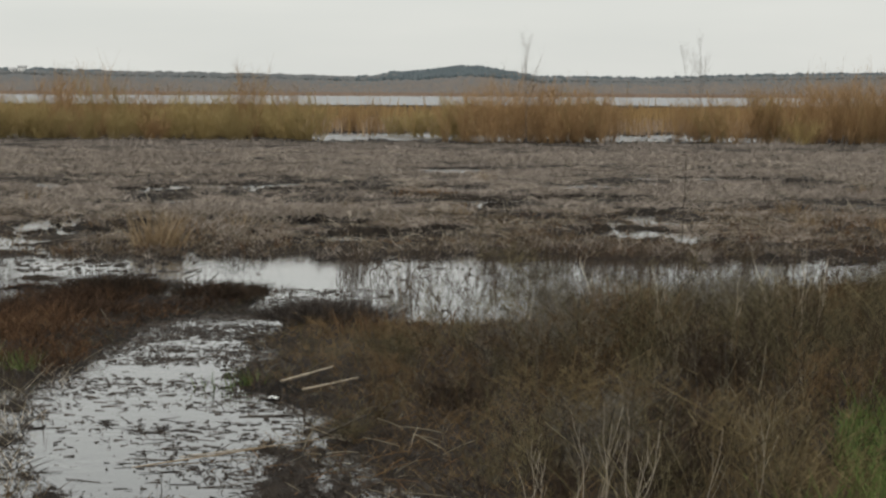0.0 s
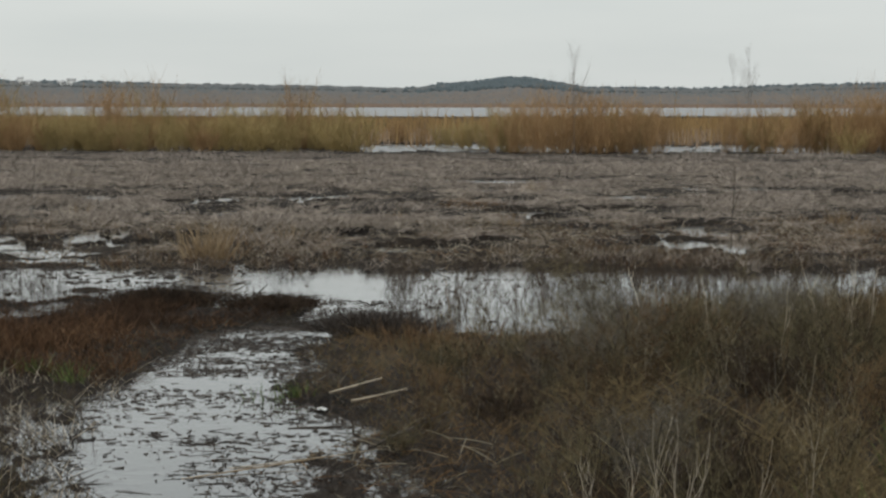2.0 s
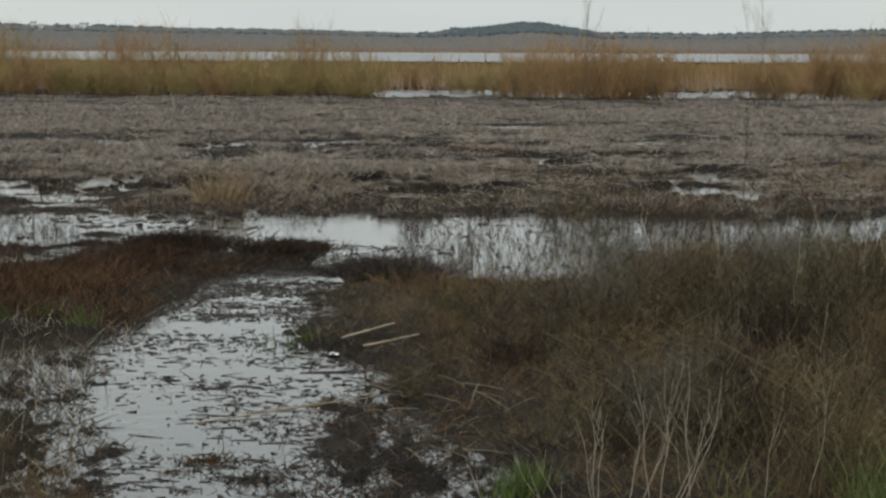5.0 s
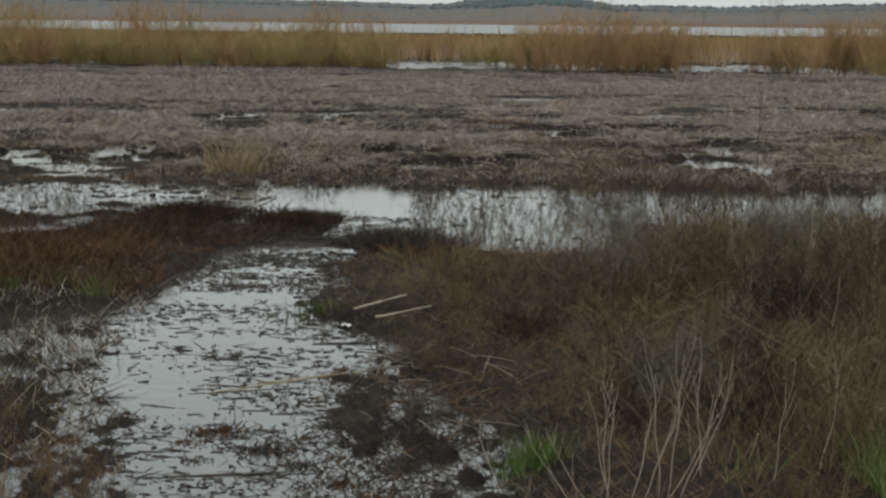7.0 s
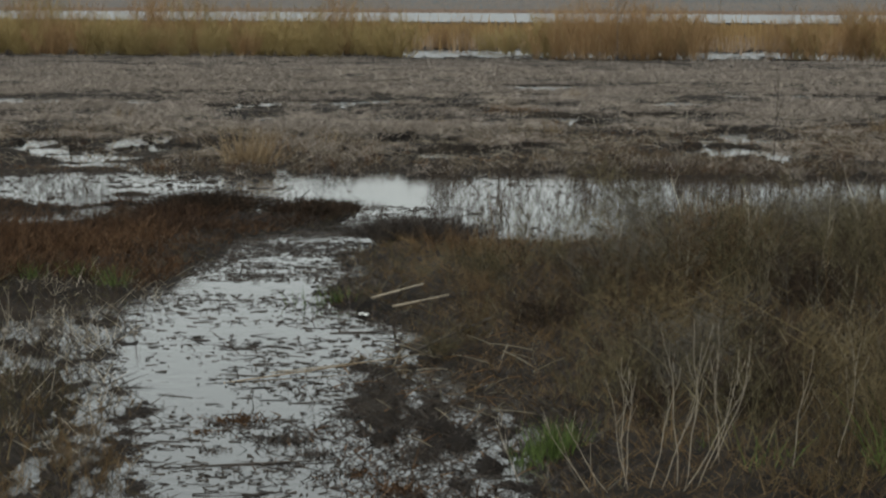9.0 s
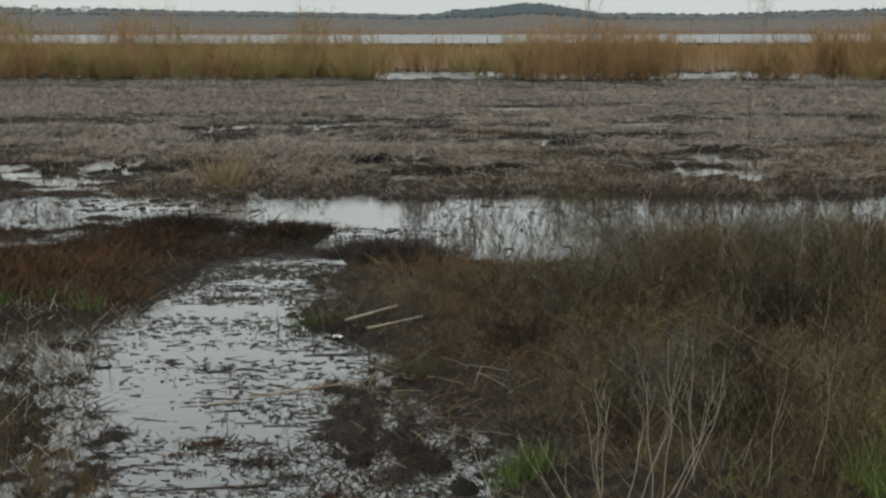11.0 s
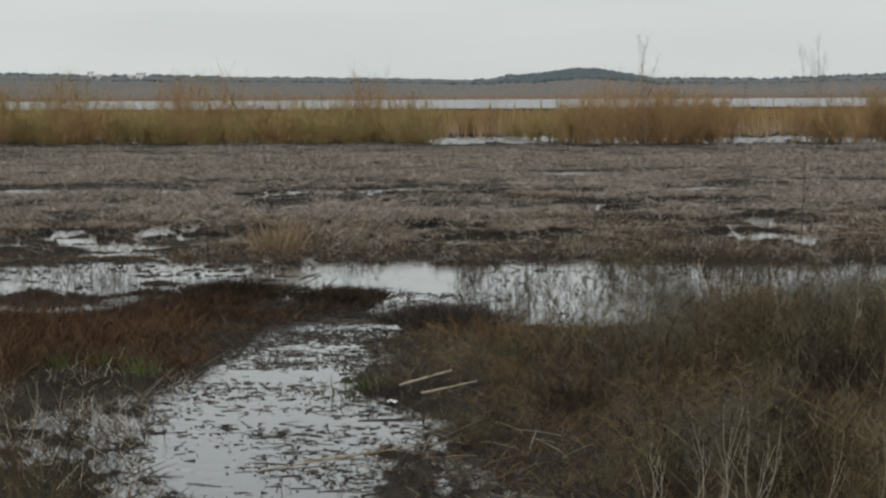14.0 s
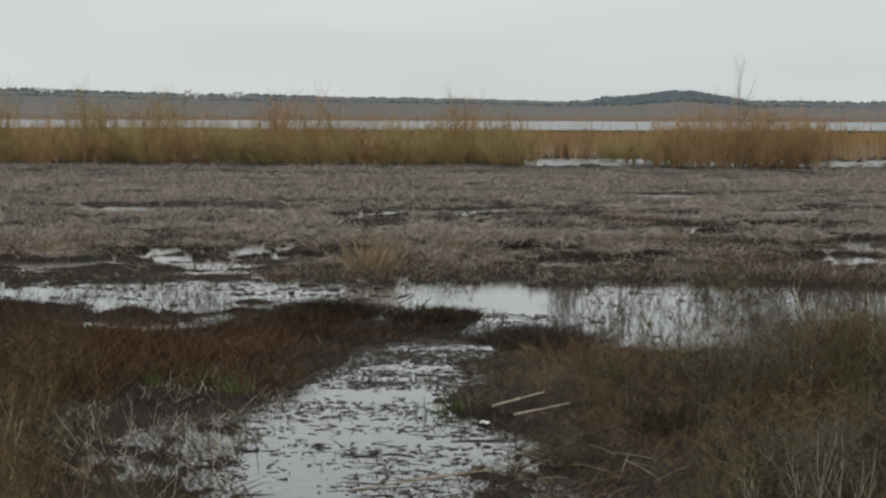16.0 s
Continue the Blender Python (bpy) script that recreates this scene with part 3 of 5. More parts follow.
# ---- willows ----
def willow_mesh(seed, tall, wide, stems, twigs):
    """Splayed stems, and the twigs that grow up from them."""
    global rng
    rng = np.random.default_rng(seed)
    base = np.stack([rng.normal(0, wide * 0.13, stems), rng.normal(0, wide * 0.13, stems), np.full(stems, -0.1)], 1)
    way = fan(stems, 0.75 * wide / tall)
    L = tall * rng.uniform(0.55, 0.95, stems)
    bend = fan(stems, 0.25, 0.05) * tall * 0.3
    sv, sf, tips = rods(base, way, L, 0.013 * tall / 3, 0.005, bend, 3, 4)
    wn_ = way / np.linalg.norm(way, axis=1, keepdims=True)
    k = rng.integers(0, stems, twigs)
    s = rng.uniform(0.03, 1.0, twigs)
    b = base[k] + wn_[k] * (L[k] * s)[:, None] + bend[k] * (s * s)[:, None]
    b2 = fan(twigs, 1.0)
    tv, tf, _ = strips(b, b2, tall * rng.uniform(0.10, 0.30, twigs), rng.uniform(0.007, 0.017, twigs), None, 1, 0.3)
    return (sv, sf), (tv, tf)


def willow(name, label, seed, tall, wide, stems, twigs, mat):
    (sv, sf), (tv, tf) = willow_mesh(seed, tall, wide, stems, twigs)
    w = thing(name, label, "willow", group="willows at the marsh's edge")
    tagged(part("stem", mesh("stem", sv, sf, mat), w), kind="stuff")
    tagged(part("crown", mesh("crown", tv, tf, mat), w), kind="stuff")
    return w


LOW = [willow("willow_bush", "low olive-yellow willow bush budding at the marsh's edge", 40 + k, 2.3, 3.0, 22, 2000, M_OLIVE) for k in range(3)]
LOWO = [willow("willow_bush", "low russet willow bush with bare twigs", 50 + k, 2.2, 2.8, 22, 1800, M_ORANGE) for k in range(2)]
HIGH = [willow("willow_bush", "tall orange-brown willow bush with thin bare twigs", 60 + k, 3.4, 3.8, 24, 1400, M_ORANGE) for k in range(3)]
THIN = [willow("willow_sapling", "thin see-through bare willow sapling", 70 + k, 3.8, 2.0, 11, 520, M_ORANGE) for k in range(2)]
THIN += [willow("willow_sapling", "thin see-through olive willow sapling", 75, 3.7, 2.0, 11, 520, M_OLIVE)]
used = set()


def plant(kinds, x, y, s):
    k = kinds[int(rng.integers(0, len(kinds)))]
    m = pose(x, y, max(0.0, float(ground_z(x, y))), 0, 0, float(rng.uniform(0, 360))) @ Matrix.Scale(s, 4)
    if k.name not in used:
        used.add(k.name)
        k.matrix_basis = m
        return k
    c = copy_thing(k, Matrix())
    c.matrix_basis = m
    return c


rng = np.random.default_rng(99)
for k in range(46):
    x = -46 + k * 1.0 + rng.uniform(-0.4, 0.4)
    y = 131 + 7 * rng.uniform(0, 1)
    plant(LOW if rng.uniform() < 0.66 else LOWO, x, y, rng.uniform(0.7, 1.2))
for k in range(22):
    plant(LOW, -47 + k * 2.15, 146 + rng.uniform(-3, 3), rng.uniform(0.75, 1.0))
for x, y, s in ((-22.5, 137, 0.9), (-19.6, 140, 1.05), (-10.4, 138, 0.85), (-9.4, 137, 0.85), (-24.5, 141, 0.9), (-27.0, 139, 0.75), (-17.8, 139, 0.7), (-14.2, 141, 0.65), (-5.5, 140, 0.7), (-31, 140, 0.85), (-36, 139, 0.9), (-3.6, 139, 0.75)):
    plant(THIN, x, y, s)
for k in range(62):
    plant(THIN, -46 + k * 0.74 + rng.uniform(-0.5, 0.5), 136 + rng.uniform(0, 8), rng.uniform(0.6, 1.05) * (1.0 if k < 44 else 0.85))
for x in (-14.3, -11.9, -4.5, -24.8, -21.6, -29.5, -33.0):
    for k in range(2):
        plant(THIN, x + rng.uniform(-0.5, 0.5), 138 + rng.uniform(-1, 2), rng.uniform(0.95, 1.2))
for x, y, s in ((8.0, 128, 0.95), (9.3, 127, 1.0), (10.9, 128, 1.0), (12.2, 127, 0.95), (13.6, 128, 0.85), (11.5, 131, 1.05), (9.2, 132, 0.9), (13.0, 133, 0.9),
                (19.6, 131, 0.75), (21.2, 128, 0.8), (23.0, 129, 1.0), (24.6, 128, 1.05), (26.2, 130, 1.1), (28.0, 128, 1.05), (29.6, 131, 1.1), (31.5, 129, 1.0), (33.4, 131, 1.0), (25.5, 134, 1.0), (30.5, 135, 1.0), (27.5, 136, 1.1)):
    plant(HIGH, x, y, s)
for x, y, s in ((7.2, 127, 0.8), (8.6, 126, 0.95), (9.9, 129, 1.0), (11.6, 126, 0.95), (12.9, 127, 0.9), (14.2, 127, 0.8), (15.0, 129, 0.65), (6.4, 130, 0.6), (18.6, 130, 0.65), (20.3, 129, 0.8), (22.2, 128, 0.9), (25.2, 127, 1.05),
                (27.1, 127, 1.1), (29.0, 129, 1.1), (32.4, 130, 1.05), (34.5, 130, 1.0), (16.8, 150, 0.7), (3.2, 152, 0.7)):
    plant(THIN[:2], x, y, s)
for x, y, s in ((5.6, 146, 0.85), (6.8, 144, 0.9), (4.4, 149, 0.75), (24.0, 125, 0.7), (7.4, 131, 1.25), (13.4, 131, 1.3), (23.6, 130, 1.35), (20.6, 131, 1.0), (28.6, 131, 1.3)):
    plant(LOW, x, y, s)
for x, y, s in ((16.0, 158, 0.8), (18.5, 160, 0.85), (2.0, 160, 0.8)):
    plant(LOWO, x, y, s)


def bare_tree(x, y, tall, seed, label, leaders=((0.0, 1.0),), girth=0.0042, twigs=420, spread=0.55):
    """A slim leafless tree: one or more leaders (lean, share of the height), limbs, and their twigs."""
    global rng
    rng = np.random.default_rng(seed)
    t = thing("bare_tree", label, "tree", (x, y, max(0.0, float(ground_z(x, y)))), group="bare trees")
    twig_bits = []
    for lean_x, share in leaders:
        up = tall * share
        lean, bow = np.array([[lean_x, 0.02, 1.0]]), np.array([[rng.normal(0, 0.02), 0.0, 0.0]]) * up
        tv, tf, _ = rods(np.array([[0, 0, -0.2]]), lean, up, girth * tall, 0.0004 * tall, bow, segs=6, sides=7)
        trunk = part("trunk", mesh("trunk", tv, tf, M_DEADWOOD), t)
        n = 12
        s = rng.uniform(0.3, 0.96, n)
        b = lean / np.linalg.norm(lean) * (up * s)[:, None] + bow * (s * s)[:, None]
        L = up * (1.05 - s) * rng.uniform(0.4, 0.7, n) + 0.25
        way, bend = fan(n, spread), fan(n, 0.1, 0.6) * 0.12 * up
        for q in range(n):
            lv, lf, _ = rods(b[q:q + 1], way[q:q + 1], L[q], 0.0011 * tall, 0.0004 * tall, bend[q:q + 1], 4, 5)
            part("limb", mesh("limb", lv, lf, M_DEADWOOD), trunk)
        wn_ = way / np.linalg.norm(way, axis=1, keepdims=True)
        k, q = rng.integers(0, n, twigs), rng.uniform(0.15, 1, twigs)
        tb = b[k] + wn_[k] * (L[k] * q)[:, None] + bend[k] * (q * q)[:, None]
        wv_, wf_, _ = strips(tb, fan(twigs, 0.9), tall * rng.uniform(0.05, 0.13, twigs), 0.0008 * tall, None, 2)
        twig_bits.append((wv_, wf_))
    tagged(part("crown", mesh("crown", *joined(twig_bits), M_DEADWOOD), t), kind="stuff")


bare_tree(10.3, 126.2, 4.95, 5, "slim dark bare tree among orange willow bushes", girth=0.0050, twigs=420, spread=0.65)
bare_tree(-23.4, 130.5, 4.1, 6, "slim dark bare tree among the willow bushes", girth=0.0062, twigs=200, spread=0.5)
bare_tree(44.0, 292, 8.6, 8, "bare forked tree standing alone by the lake", ((0.06, 1.0), (0.16, 0.72)), twigs=260, spread=0.85)
bare_tree(42.9, 292, 7.6, 9, "bare leaning tree standing by the lake", ((-0.10, 1.0),), 0.003, 240, 0.8)
rng = np.random.default_rng(17)

# ---- reed and scrub flats out to the lake ----
n = 26000
y = 150 + 340 * rng.uniform(0, 1, n) ** 1.3
x = y * np.tan(np.radians(rng.uniform(-17, 14, n)))
keep = ground_z(x, y) > 0
x, y = x[keep], y[keep]
n = len(x)
top = np.clip((H - 0.0056 * y) * rng.uniform(0.4, 1.05, n) * (0.8 + 0.45 * vnoise(x * 0.12, y * 0.05, 57)), 0.1, 2.2) * np.where(rng.uniform(0, 1, n) < 0.04, 1.7, 1)
v, f, _ = strips(np.stack([x, y, np.full(n, 0.0)], 1), fan(n, 0.22), top, 0.03 + y * 0.00028, None, 2, 0.5)
tagged(new("scrub_flat", mesh("scrub_flat", v, f, M_SCRUB)), "russet willow scrub stretching out to the lake", "scrub", kind="stuff")
n = 16000
y = rng.uniform(146, 185, n)
x = y * np.tan(np.radians(rng.uniform(-17, 14, n)))
keep = ground_z(x, y) > 0.0
x, y = x[keep], y[keep]
n = len(x)
v, f, _ = strips(np.stack([x, y, np.full(n, 0.0)], 1), fan(n, 0.2), rng.uniform(0.35, 0.95, n), 0.045, None, 2, 0.4)
tagged(new("reed_bed", mesh("reed_bed", v, f, M_REED)), "pale dead reeds fringing the pools", "reeds", kind="stuff")

# ---- the marsh: flattened dead grass ----
n = 440000
y = 38 + 95 * rng.uniform(0, 1, n) ** 1.15
x = y * np.tan(np.radians(rng.uniform(-15.5, 13, n)))
z = ground_z(x, y)
patch = fbm(x * 0.9, y * 0.42, 41)
bare = np.clip((patch - 0.30 + np.clip((y - 45) * 0.004, 0, 0.16)) * 8, 0.3, 1)
run, front = rill(x, y), rill(x, y + 2.2)
wet = np.where((x < -4) & (y < 48), 0.8, 1) * np.where((x > 2) & (y > 42) & (y < 58), 0.75, 1)
gone = np.maximum(dark_run(x, y), 0.7 * rust_patch(x, y))
keep = (z > 0.0) & (rng.uniform(0, 1, n) < bare * wet * (1 - np.where(y < 53, 0.5, 0.85) * run) * (1 - 0.9 * gone) * (1 - 0.5 * sodden(x, y)))
x, y, z, patch, front, wet = x[keep], y[keep], z[keep], patch[keep], front[keep], wet[keep]
n = len(x)
for px, py, pa, pb in POOLS:
    wet = np.where((np.abs(x - px) < pa * 1.2) & (y < py) & (y > py - pb - 3.5), wet * 0.35, wet)
wet = wet * (1 - 0.6 * sodden(x, y)) * (1 - 0.6 * dark_run(x, y + 1.6))
tall = rng.gamma(3.0, 0.045, n) * wet * np.clip(0.4 + (patch - 0.35) * 3.2, 0.3, 1.6) * np.clip(z / 0.05, 0.3, 1) * (1 - 0.6 * front) * np.clip((128 - y) / 40, 0.3, 1)
v, f, _ = strips(np.stack([x, y, z - 0.005], 1), fan(n, 1.9), tall, 0.008 + 0.00019 * y, None, 1, 0.25)
tagged(new("marsh_grass", mesh("marsh_grass", v, f, M_MARSH)), "flattened grey-brown dead marsh grass", "grass", kind="stuff")
n = 6000
y = 41 + 60 * rng.uniform(0, 1, n) ** 1.3
x = y * np.tan(np.radians(rng.uniform(-15.5, 13, n)))
z = ground_z(x, y)
keep = (z > 0.01) & (fbm(x * 0.7, y * 0.35, 47) > 0.42)
x, y, z = x[keep], y[keep], z[keep]
n = len(x)
tall = rng.uniform(0.15, 0.5, n)
v, f, _ = strips(np.stack([x, y, z], 1), fan(n, 2.4), tall, 0.004 + 0.00013 * y, fan(n, 0.5, -0.7) * (tall * 0.4)[:, None], 3, 0.4)
tagged(new("lodged_reeds", mesh("lodged_reeds", v, f, M_STALK)), "bent bleached reed stems lodged over the marsh", "reeds", kind="stuff")
# tussocks of lodged grass, combed out from their middles
n = 2600
cy = 42 + 66 * rng.uniform(0, 1, n) ** 1.25
cx = cy * np.tan(np.radians(rng.uniform(-15.5, 13, n)))
keep = (ground_z(cx, cy) > 0.0) & (dark_run(cx, cy) < 0.5) & (fbm(cx * 0.5, cy * 0.3, 141) > 0.44) & (fore(cx, cy) > 0.6)
cx, cy = cx[keep], cy[keep]
k = np.repeat(np.arange(len(cx)), 34)
n = len(k)
turn = rng.uniform(0, 2 * np.pi, n)
size = rng.uniform(0.5, 1.2, len(cx))[k]
x, y = cx[k] + np.cos(turn) * 0.10 * size, cy[k] + np.sin(turn) * 0.10 * size
tall = size * rng.uniform(0.14, 0.42, n)
out = np.stack([np.cos(turn), np.sin(turn), rng.uniform(0.25, 1.1, n)], 1)
v, f, _ = strips(np.stack([x, y, np.maximum(ground_z(x, y), 0)], 1), out, tall, 0.006 + 0.00014 * y, np.stack([np.cos(turn), np.sin(turn), turn * 0 - 0.75], 1) * (tall * 0.42)[:, None], 3, 0.3)
tagged(new("combed_tussocks", mesh("combed_tussocks", v, f, M_PALEGRASS)), "pale grey-tan tussocks of collapsed marsh grass", "grass", kind="stuff")
n = 60000
y = 39.0 + 26 * rng.uniform(0, 1, n) ** 1.2
x = y * np.tan(np.radians(rng.uniform(-15.5, 13, n)))
keep = rng.uniform(0, 1, n) < rust_patch(x, y)
x, y = x[keep], y[keep]
z = ground_z(x, y)
x, y, z = x[z > 0.002], y[z > 0.002], z[z > 0.002]
n = len(x)
tall = rng.gamma(3, 0.04, n) * np.sqrt(fore(x, y))
v, f, _ = strips(np.stack([x, y, z - 0.01], 1), fan(n, 1.3), tall, 0.006 + 0.00016 * y, fan(n, 0.5, -0.5) * (tall * 0.4)[:, None], 2, 0.3)
tagged(new("rust_patches", mesh("rust_patches", v, f, M_FOX)), "patches of rust-brown sedge out in the marsh", "sedge", kind="stuff")
n = 22000
y = 39.0 + 13 * rng.uniform(0, 1, n) ** 1.6
x = y * np.tan(np.radians(rng.uniform(-15.5, 13, n)))
z = ground_z(x, y)
keep = (z > 0.003) & (fbm(x * 0.55, y * 0.3, 53) + np.where((x > 4.5) | (x < -5), 0.09, 0) > 0.49)
x, y, z = x[keep], y[keep], z[keep]
n = len(x)
tall = rng.gamma(3, 0.045, n) * fore(x, y)
v, f, _ = strips(np.stack([x, y, z - 0.01], 1), fan(n, 1.0), tall, 0.013, fan(n, 0.5, -0.5) * (tall * 0.4)[:, None], 2, 0.3)
tagged(new("marsh_edge_sedge", mesh("marsh_edge_sedge", v, f, M_RUST)), "low rust-brown sedge along the marsh's edge", "sedge", kind="stuff")
n = 30000
y = 38.6 + 7 * rng.uniform(0, 1, n) ** 1.3
x = y * np.tan(np.radians(rng.uniform(-15.5, 13, n)))
z = ground_z(x, y)
keep = (z > -0.03) & (z < 0.05) & (fbm(x * 1.3, y * 0.8, 59) > 0.46)
x, y, z = x[keep], y[keep], z[keep]
n = len(x)
tall = rng.gamma(2, 0.045, n) * fore(x, y)
v, f, _ = strips(np.stack([x, y, np.maximum(z, -0.005)], 1), fan(n, 1.6), tall, 0.010, fan(n, 0.5, -0.5) * (tall * 0.4)[:, None], 2, 0.3)
tagged(new("waterside_litter", mesh("waterside_litter", v, f, M_TWIG)), "black sodden stems along the marsh's edge", "litter", kind="stuff")
n = 60000
y = 39.0 + 14 * rng.uniform(0, 1, n) ** 1.3
x = y * np.tan(np.radians(rng.uniform(-15.5, 13, n)))
z = ground_z(x, y)
keep = (z > 0.002) & (fbm(x * 0.9, y * 0.6, 107) > 0.40) & (rng.uniform(0, 1, n) > 0.5 * sodden(x, y))
x, y, z = x[keep], y[keep], z[keep]
n = len(x)
tall = rng.gamma(2.5, 0.04, n) * fore(x, y)
v, f, _ = strips(np.stack([x, y, z - 0.005], 1), fan(n, 1.8), tall, 0.012, None, 1, 0.3)
tagged(new("marsh_edge_grass", mesh("marsh_edge_grass", v, f, M_DULL)), "dull brown dead grass clumps at the marsh's edge", "grass", kind="stuff")
n = 42000
y = 41 + 30 * rng.uniform(0, 1, n)
x = y * np.tan(np.radians(rng.uniform(-15.5, 13, n)))
z = ground_z(x, y)
keep = (z < 0.004) & (z > -0.2) & (fbm(x * 2.4, y * 1.4, 109) > 0.47)
x, y, z = x[keep], y[keep], z[keep]
n = len(x)
tall = 0.015 + rng.gamma(2, 0.022, n)
v, f, _ = strips(np.stack([x, y, np.full(n, -0.004)], 1), fan(n, 2.2), tall, 0.016, None, 1, 0.4)
tagged(new("drowned_grass", mesh("drowned_grass", v, f, M_DULL)), "drowned dull brown grass poking out of the marsh pools", "grass", kind="stuff")
n = 9000
y = 117 + 9 * rng.uniform(0, 1, n)
x = y * np.tan(np.radians(rng.uniform(-16, 13, n)))
keep = fbm(x * 0.35, y * 0.2, 111) > 0.46
x, y = x[keep], y[keep]
n = len(x)
tall = rng.gamma(3, 0.055, n) * np.clip((fbm(x * 0.5, y * 0.2, 113) - 0.25) * 3, 0.2, 1.5)
v, f, _ = strips(np.stack([x, y, ground_z(x, y) - 0.01], 1), fan(n, 0.6), tall, 0.026, None, 2, 0.3)
tagged(new("fringe_grass", mesh("fringe_grass", v, f, M_MARSH)), "tall grey dead grass fringing the willows", "grass", kind="stuff")


# ---- near banks ----
def scatter(n, x0, x1, y0, y1, ok):
    """Chance places on the plan, as dense at every distance, where ok(x, y) holds."""
    x, y = rng.uniform(x0, x1, n), rng.uniform(y0, y1, n)
    k = ok(x, y) & (np.abs(np.degrees(np.arctan2(x, y)) + 1.3) < 15.5)
    return x[k], y[k]


def weeds(x, y, tall, branches=9, twigs=3, spread=0.35, thick=0.007):
    """Withered forbs: a stem, its branches, and the twigs on them, as ribbons."""
    n = len(x)
    z = np.maximum(ground_z(x, y), -0.02) - 0.02
    base, way = np.stack([x, y, z], 1), fan(n, spread)
    bend = fan(n, 0.7, -0.15) * (tall * 0.5)[:, None]
    v1, f1, _ = strips(base, way, tall, thick * 0.75, bend, 4, 0.3)
    wn_ = way / np.linalg.norm(way, axis=1, keepdims=True)
    k = np.repeat(np.arange(n), branches)
    m = len(k)
    s = rng.uniform(0.2, 1.0, m)
    b = base[k] + wn_[k] * (tall[k] * s)[:, None] + bend[k] * (s * s)[:, None]
    w2, L2 = fan(m, 1.0), tall[k] * rng.uniform(0.16, 0.42, m)
    bd2 = fan(m, 0.3, 0.3) * (L2 * 0.3)[:, None]
    v2, f2, _ = strips(b, w2, L2, thick * 0.62, bd2, 2, 0.3)
    w2n = w2 / np.linalg.norm(w2, axis=1, keepdims=True)
    k3 = np.repeat(np.arange(m), twigs)
    s3 = rng.uniform(0.25, 1, len(k3))
    b3 = b[k3] + w2n[k3] * (L2[k3] * s3)[:, None] + bd2[k3] * (s3 * s3)[:, None]
    v3, f3, _ = strips(b3, fan(len(k3), 1.3), L2[k3] * rng.uniform(0.2, 0.55, len(k3)), thick * 0.5, None, 1, 0.2)
    return joined([(v1, f1), (v2, f2), (v3, f3)])


def blades(x, y, tall, spread, width, droop=0.4, least=-0.02):
    n = len(x)
    z = np.maximum(ground_z(x, y) - 0.01, least)
    v, f, _ = strips(np.stack([x, y, z], 1), fan(n, spread), tall, width, fan(n, 0.6, -0.5) * (tall * droop)[:, None], 2, 0.2)
    return v, f


def stuff(name, bits, mat, label, category):
    v, f = bits
    return tagged(new(name, mesh(name, v, f, mat)), label, category, kind="stuff")


def heap(seed, tall, radius, stems, mat, label, branches=8, twigs=4, thick=0.0058):
    """One withered bush: stems that fan up from a root, forking into branches and fine twigs."""
    global rng
    keep_rng, rng = rng, np.random.default_rng(seed)
    w = thing("weed_bush", label, "weed", group="weed bushes")
    base = np.stack([rng.normal(0, radius * 0.2, stems), rng.normal(0, radius * 0.2, stems), np.full(stems, -0.03)], 1)
    way = fan(stems, 1.15 * radius / tall) + base * np.array([[1.4, 1.4, 0]])
    L = tall * rng.uniform(0.5, 1.0, stems)
    bend = fan(stems, 0.9, -0.15) * (L * 0.42)[:, None]
    v1, f1, _ = strips(base, way, L, thick, bend, 5, 0.35)
    wn_ = way / np.linalg.norm(way, axis=1, keepdims=True)
    k = np.repeat(np.arange(stems), branches)
    m = len(k)
    s = rng.uniform(0.18, 1.0, m)
    b = base[k] + wn_[k] * (L[k] * s)[:, None] + bend[k] * (s * s)[:, None]
    w2, L2 = wn_[k] * 0.35 + fan(m, 1.3, 0.3), L[k] * rng.uniform(0.14, 0.40, m)
    bd2 = fan(m, 0.4, 0.2) * (L2 * 0.35)[:, None]
    v2, f2, _ = strips(b, w2, L2, thick * 0.7, bd2, 2, 0.35)
    w2n = w2 / np.linalg.norm(w2, axis=1, keepdims=True)
    k3 = np.repeat(np.arange(m), twigs)
    s3 = rng.uniform(0.2, 1, len(k3))
    b3 = b[k3] + w2n[k3] * (L2[k3] * s3)[:, None] + bd2[k3] * (s3 * s3)[:, None]
    v3, f3, _ = strips(b3, w2n[k3] * 0.4 + fan(len(k3), 1.5, 0.25), L2[k3] * rng.uniform(0.25, 0.65, len(k3)), thick * 0.5, None, 1, 0.25)
    tagged(part("stem", mesh("stem", v1, f1, mat), w), kind="stuff")
    tagged(part("crown", mesh("crown", *joined([(v2, f2), (v3, f3)]), mat), w), kind="stuff")
    rng = keep_rng
    return w


def set_heap(kinds, x, y, s):
    k = kinds[int(rng.integers(0, len(kinds)))]
    m = pose(x, y, on(x, y), 0, 0, float(rng.uniform(0, 360))) @ Matrix.Diagonal((s * float(rng.uniform(0.85, 1.25)), s, s, 1))
    if k.name in used:
        k = copy_thing(k, Matrix())
    used.add(k.name)
    k.matrix_basis = m


def on(x, y):
    return max(0.0, float(ground_z(x, y)))


right_in = lambda x, y: bank(x, y)[1]
left_in = lambda x, y: bank(x, y)[0]

# bushes of the right bank: taller away from the water's edge
GREY = [heap(200 + k, 0.74, 0.46, 22, M_WEED, "bushy grey-brown withered weed on the bank") for k in range(7)]
BROWN = [heap(220 + k, 0.64, 0.40, 22, M_BROWNWEED, "bushy rust-brown withered weed on the bank") for k in range(4)]

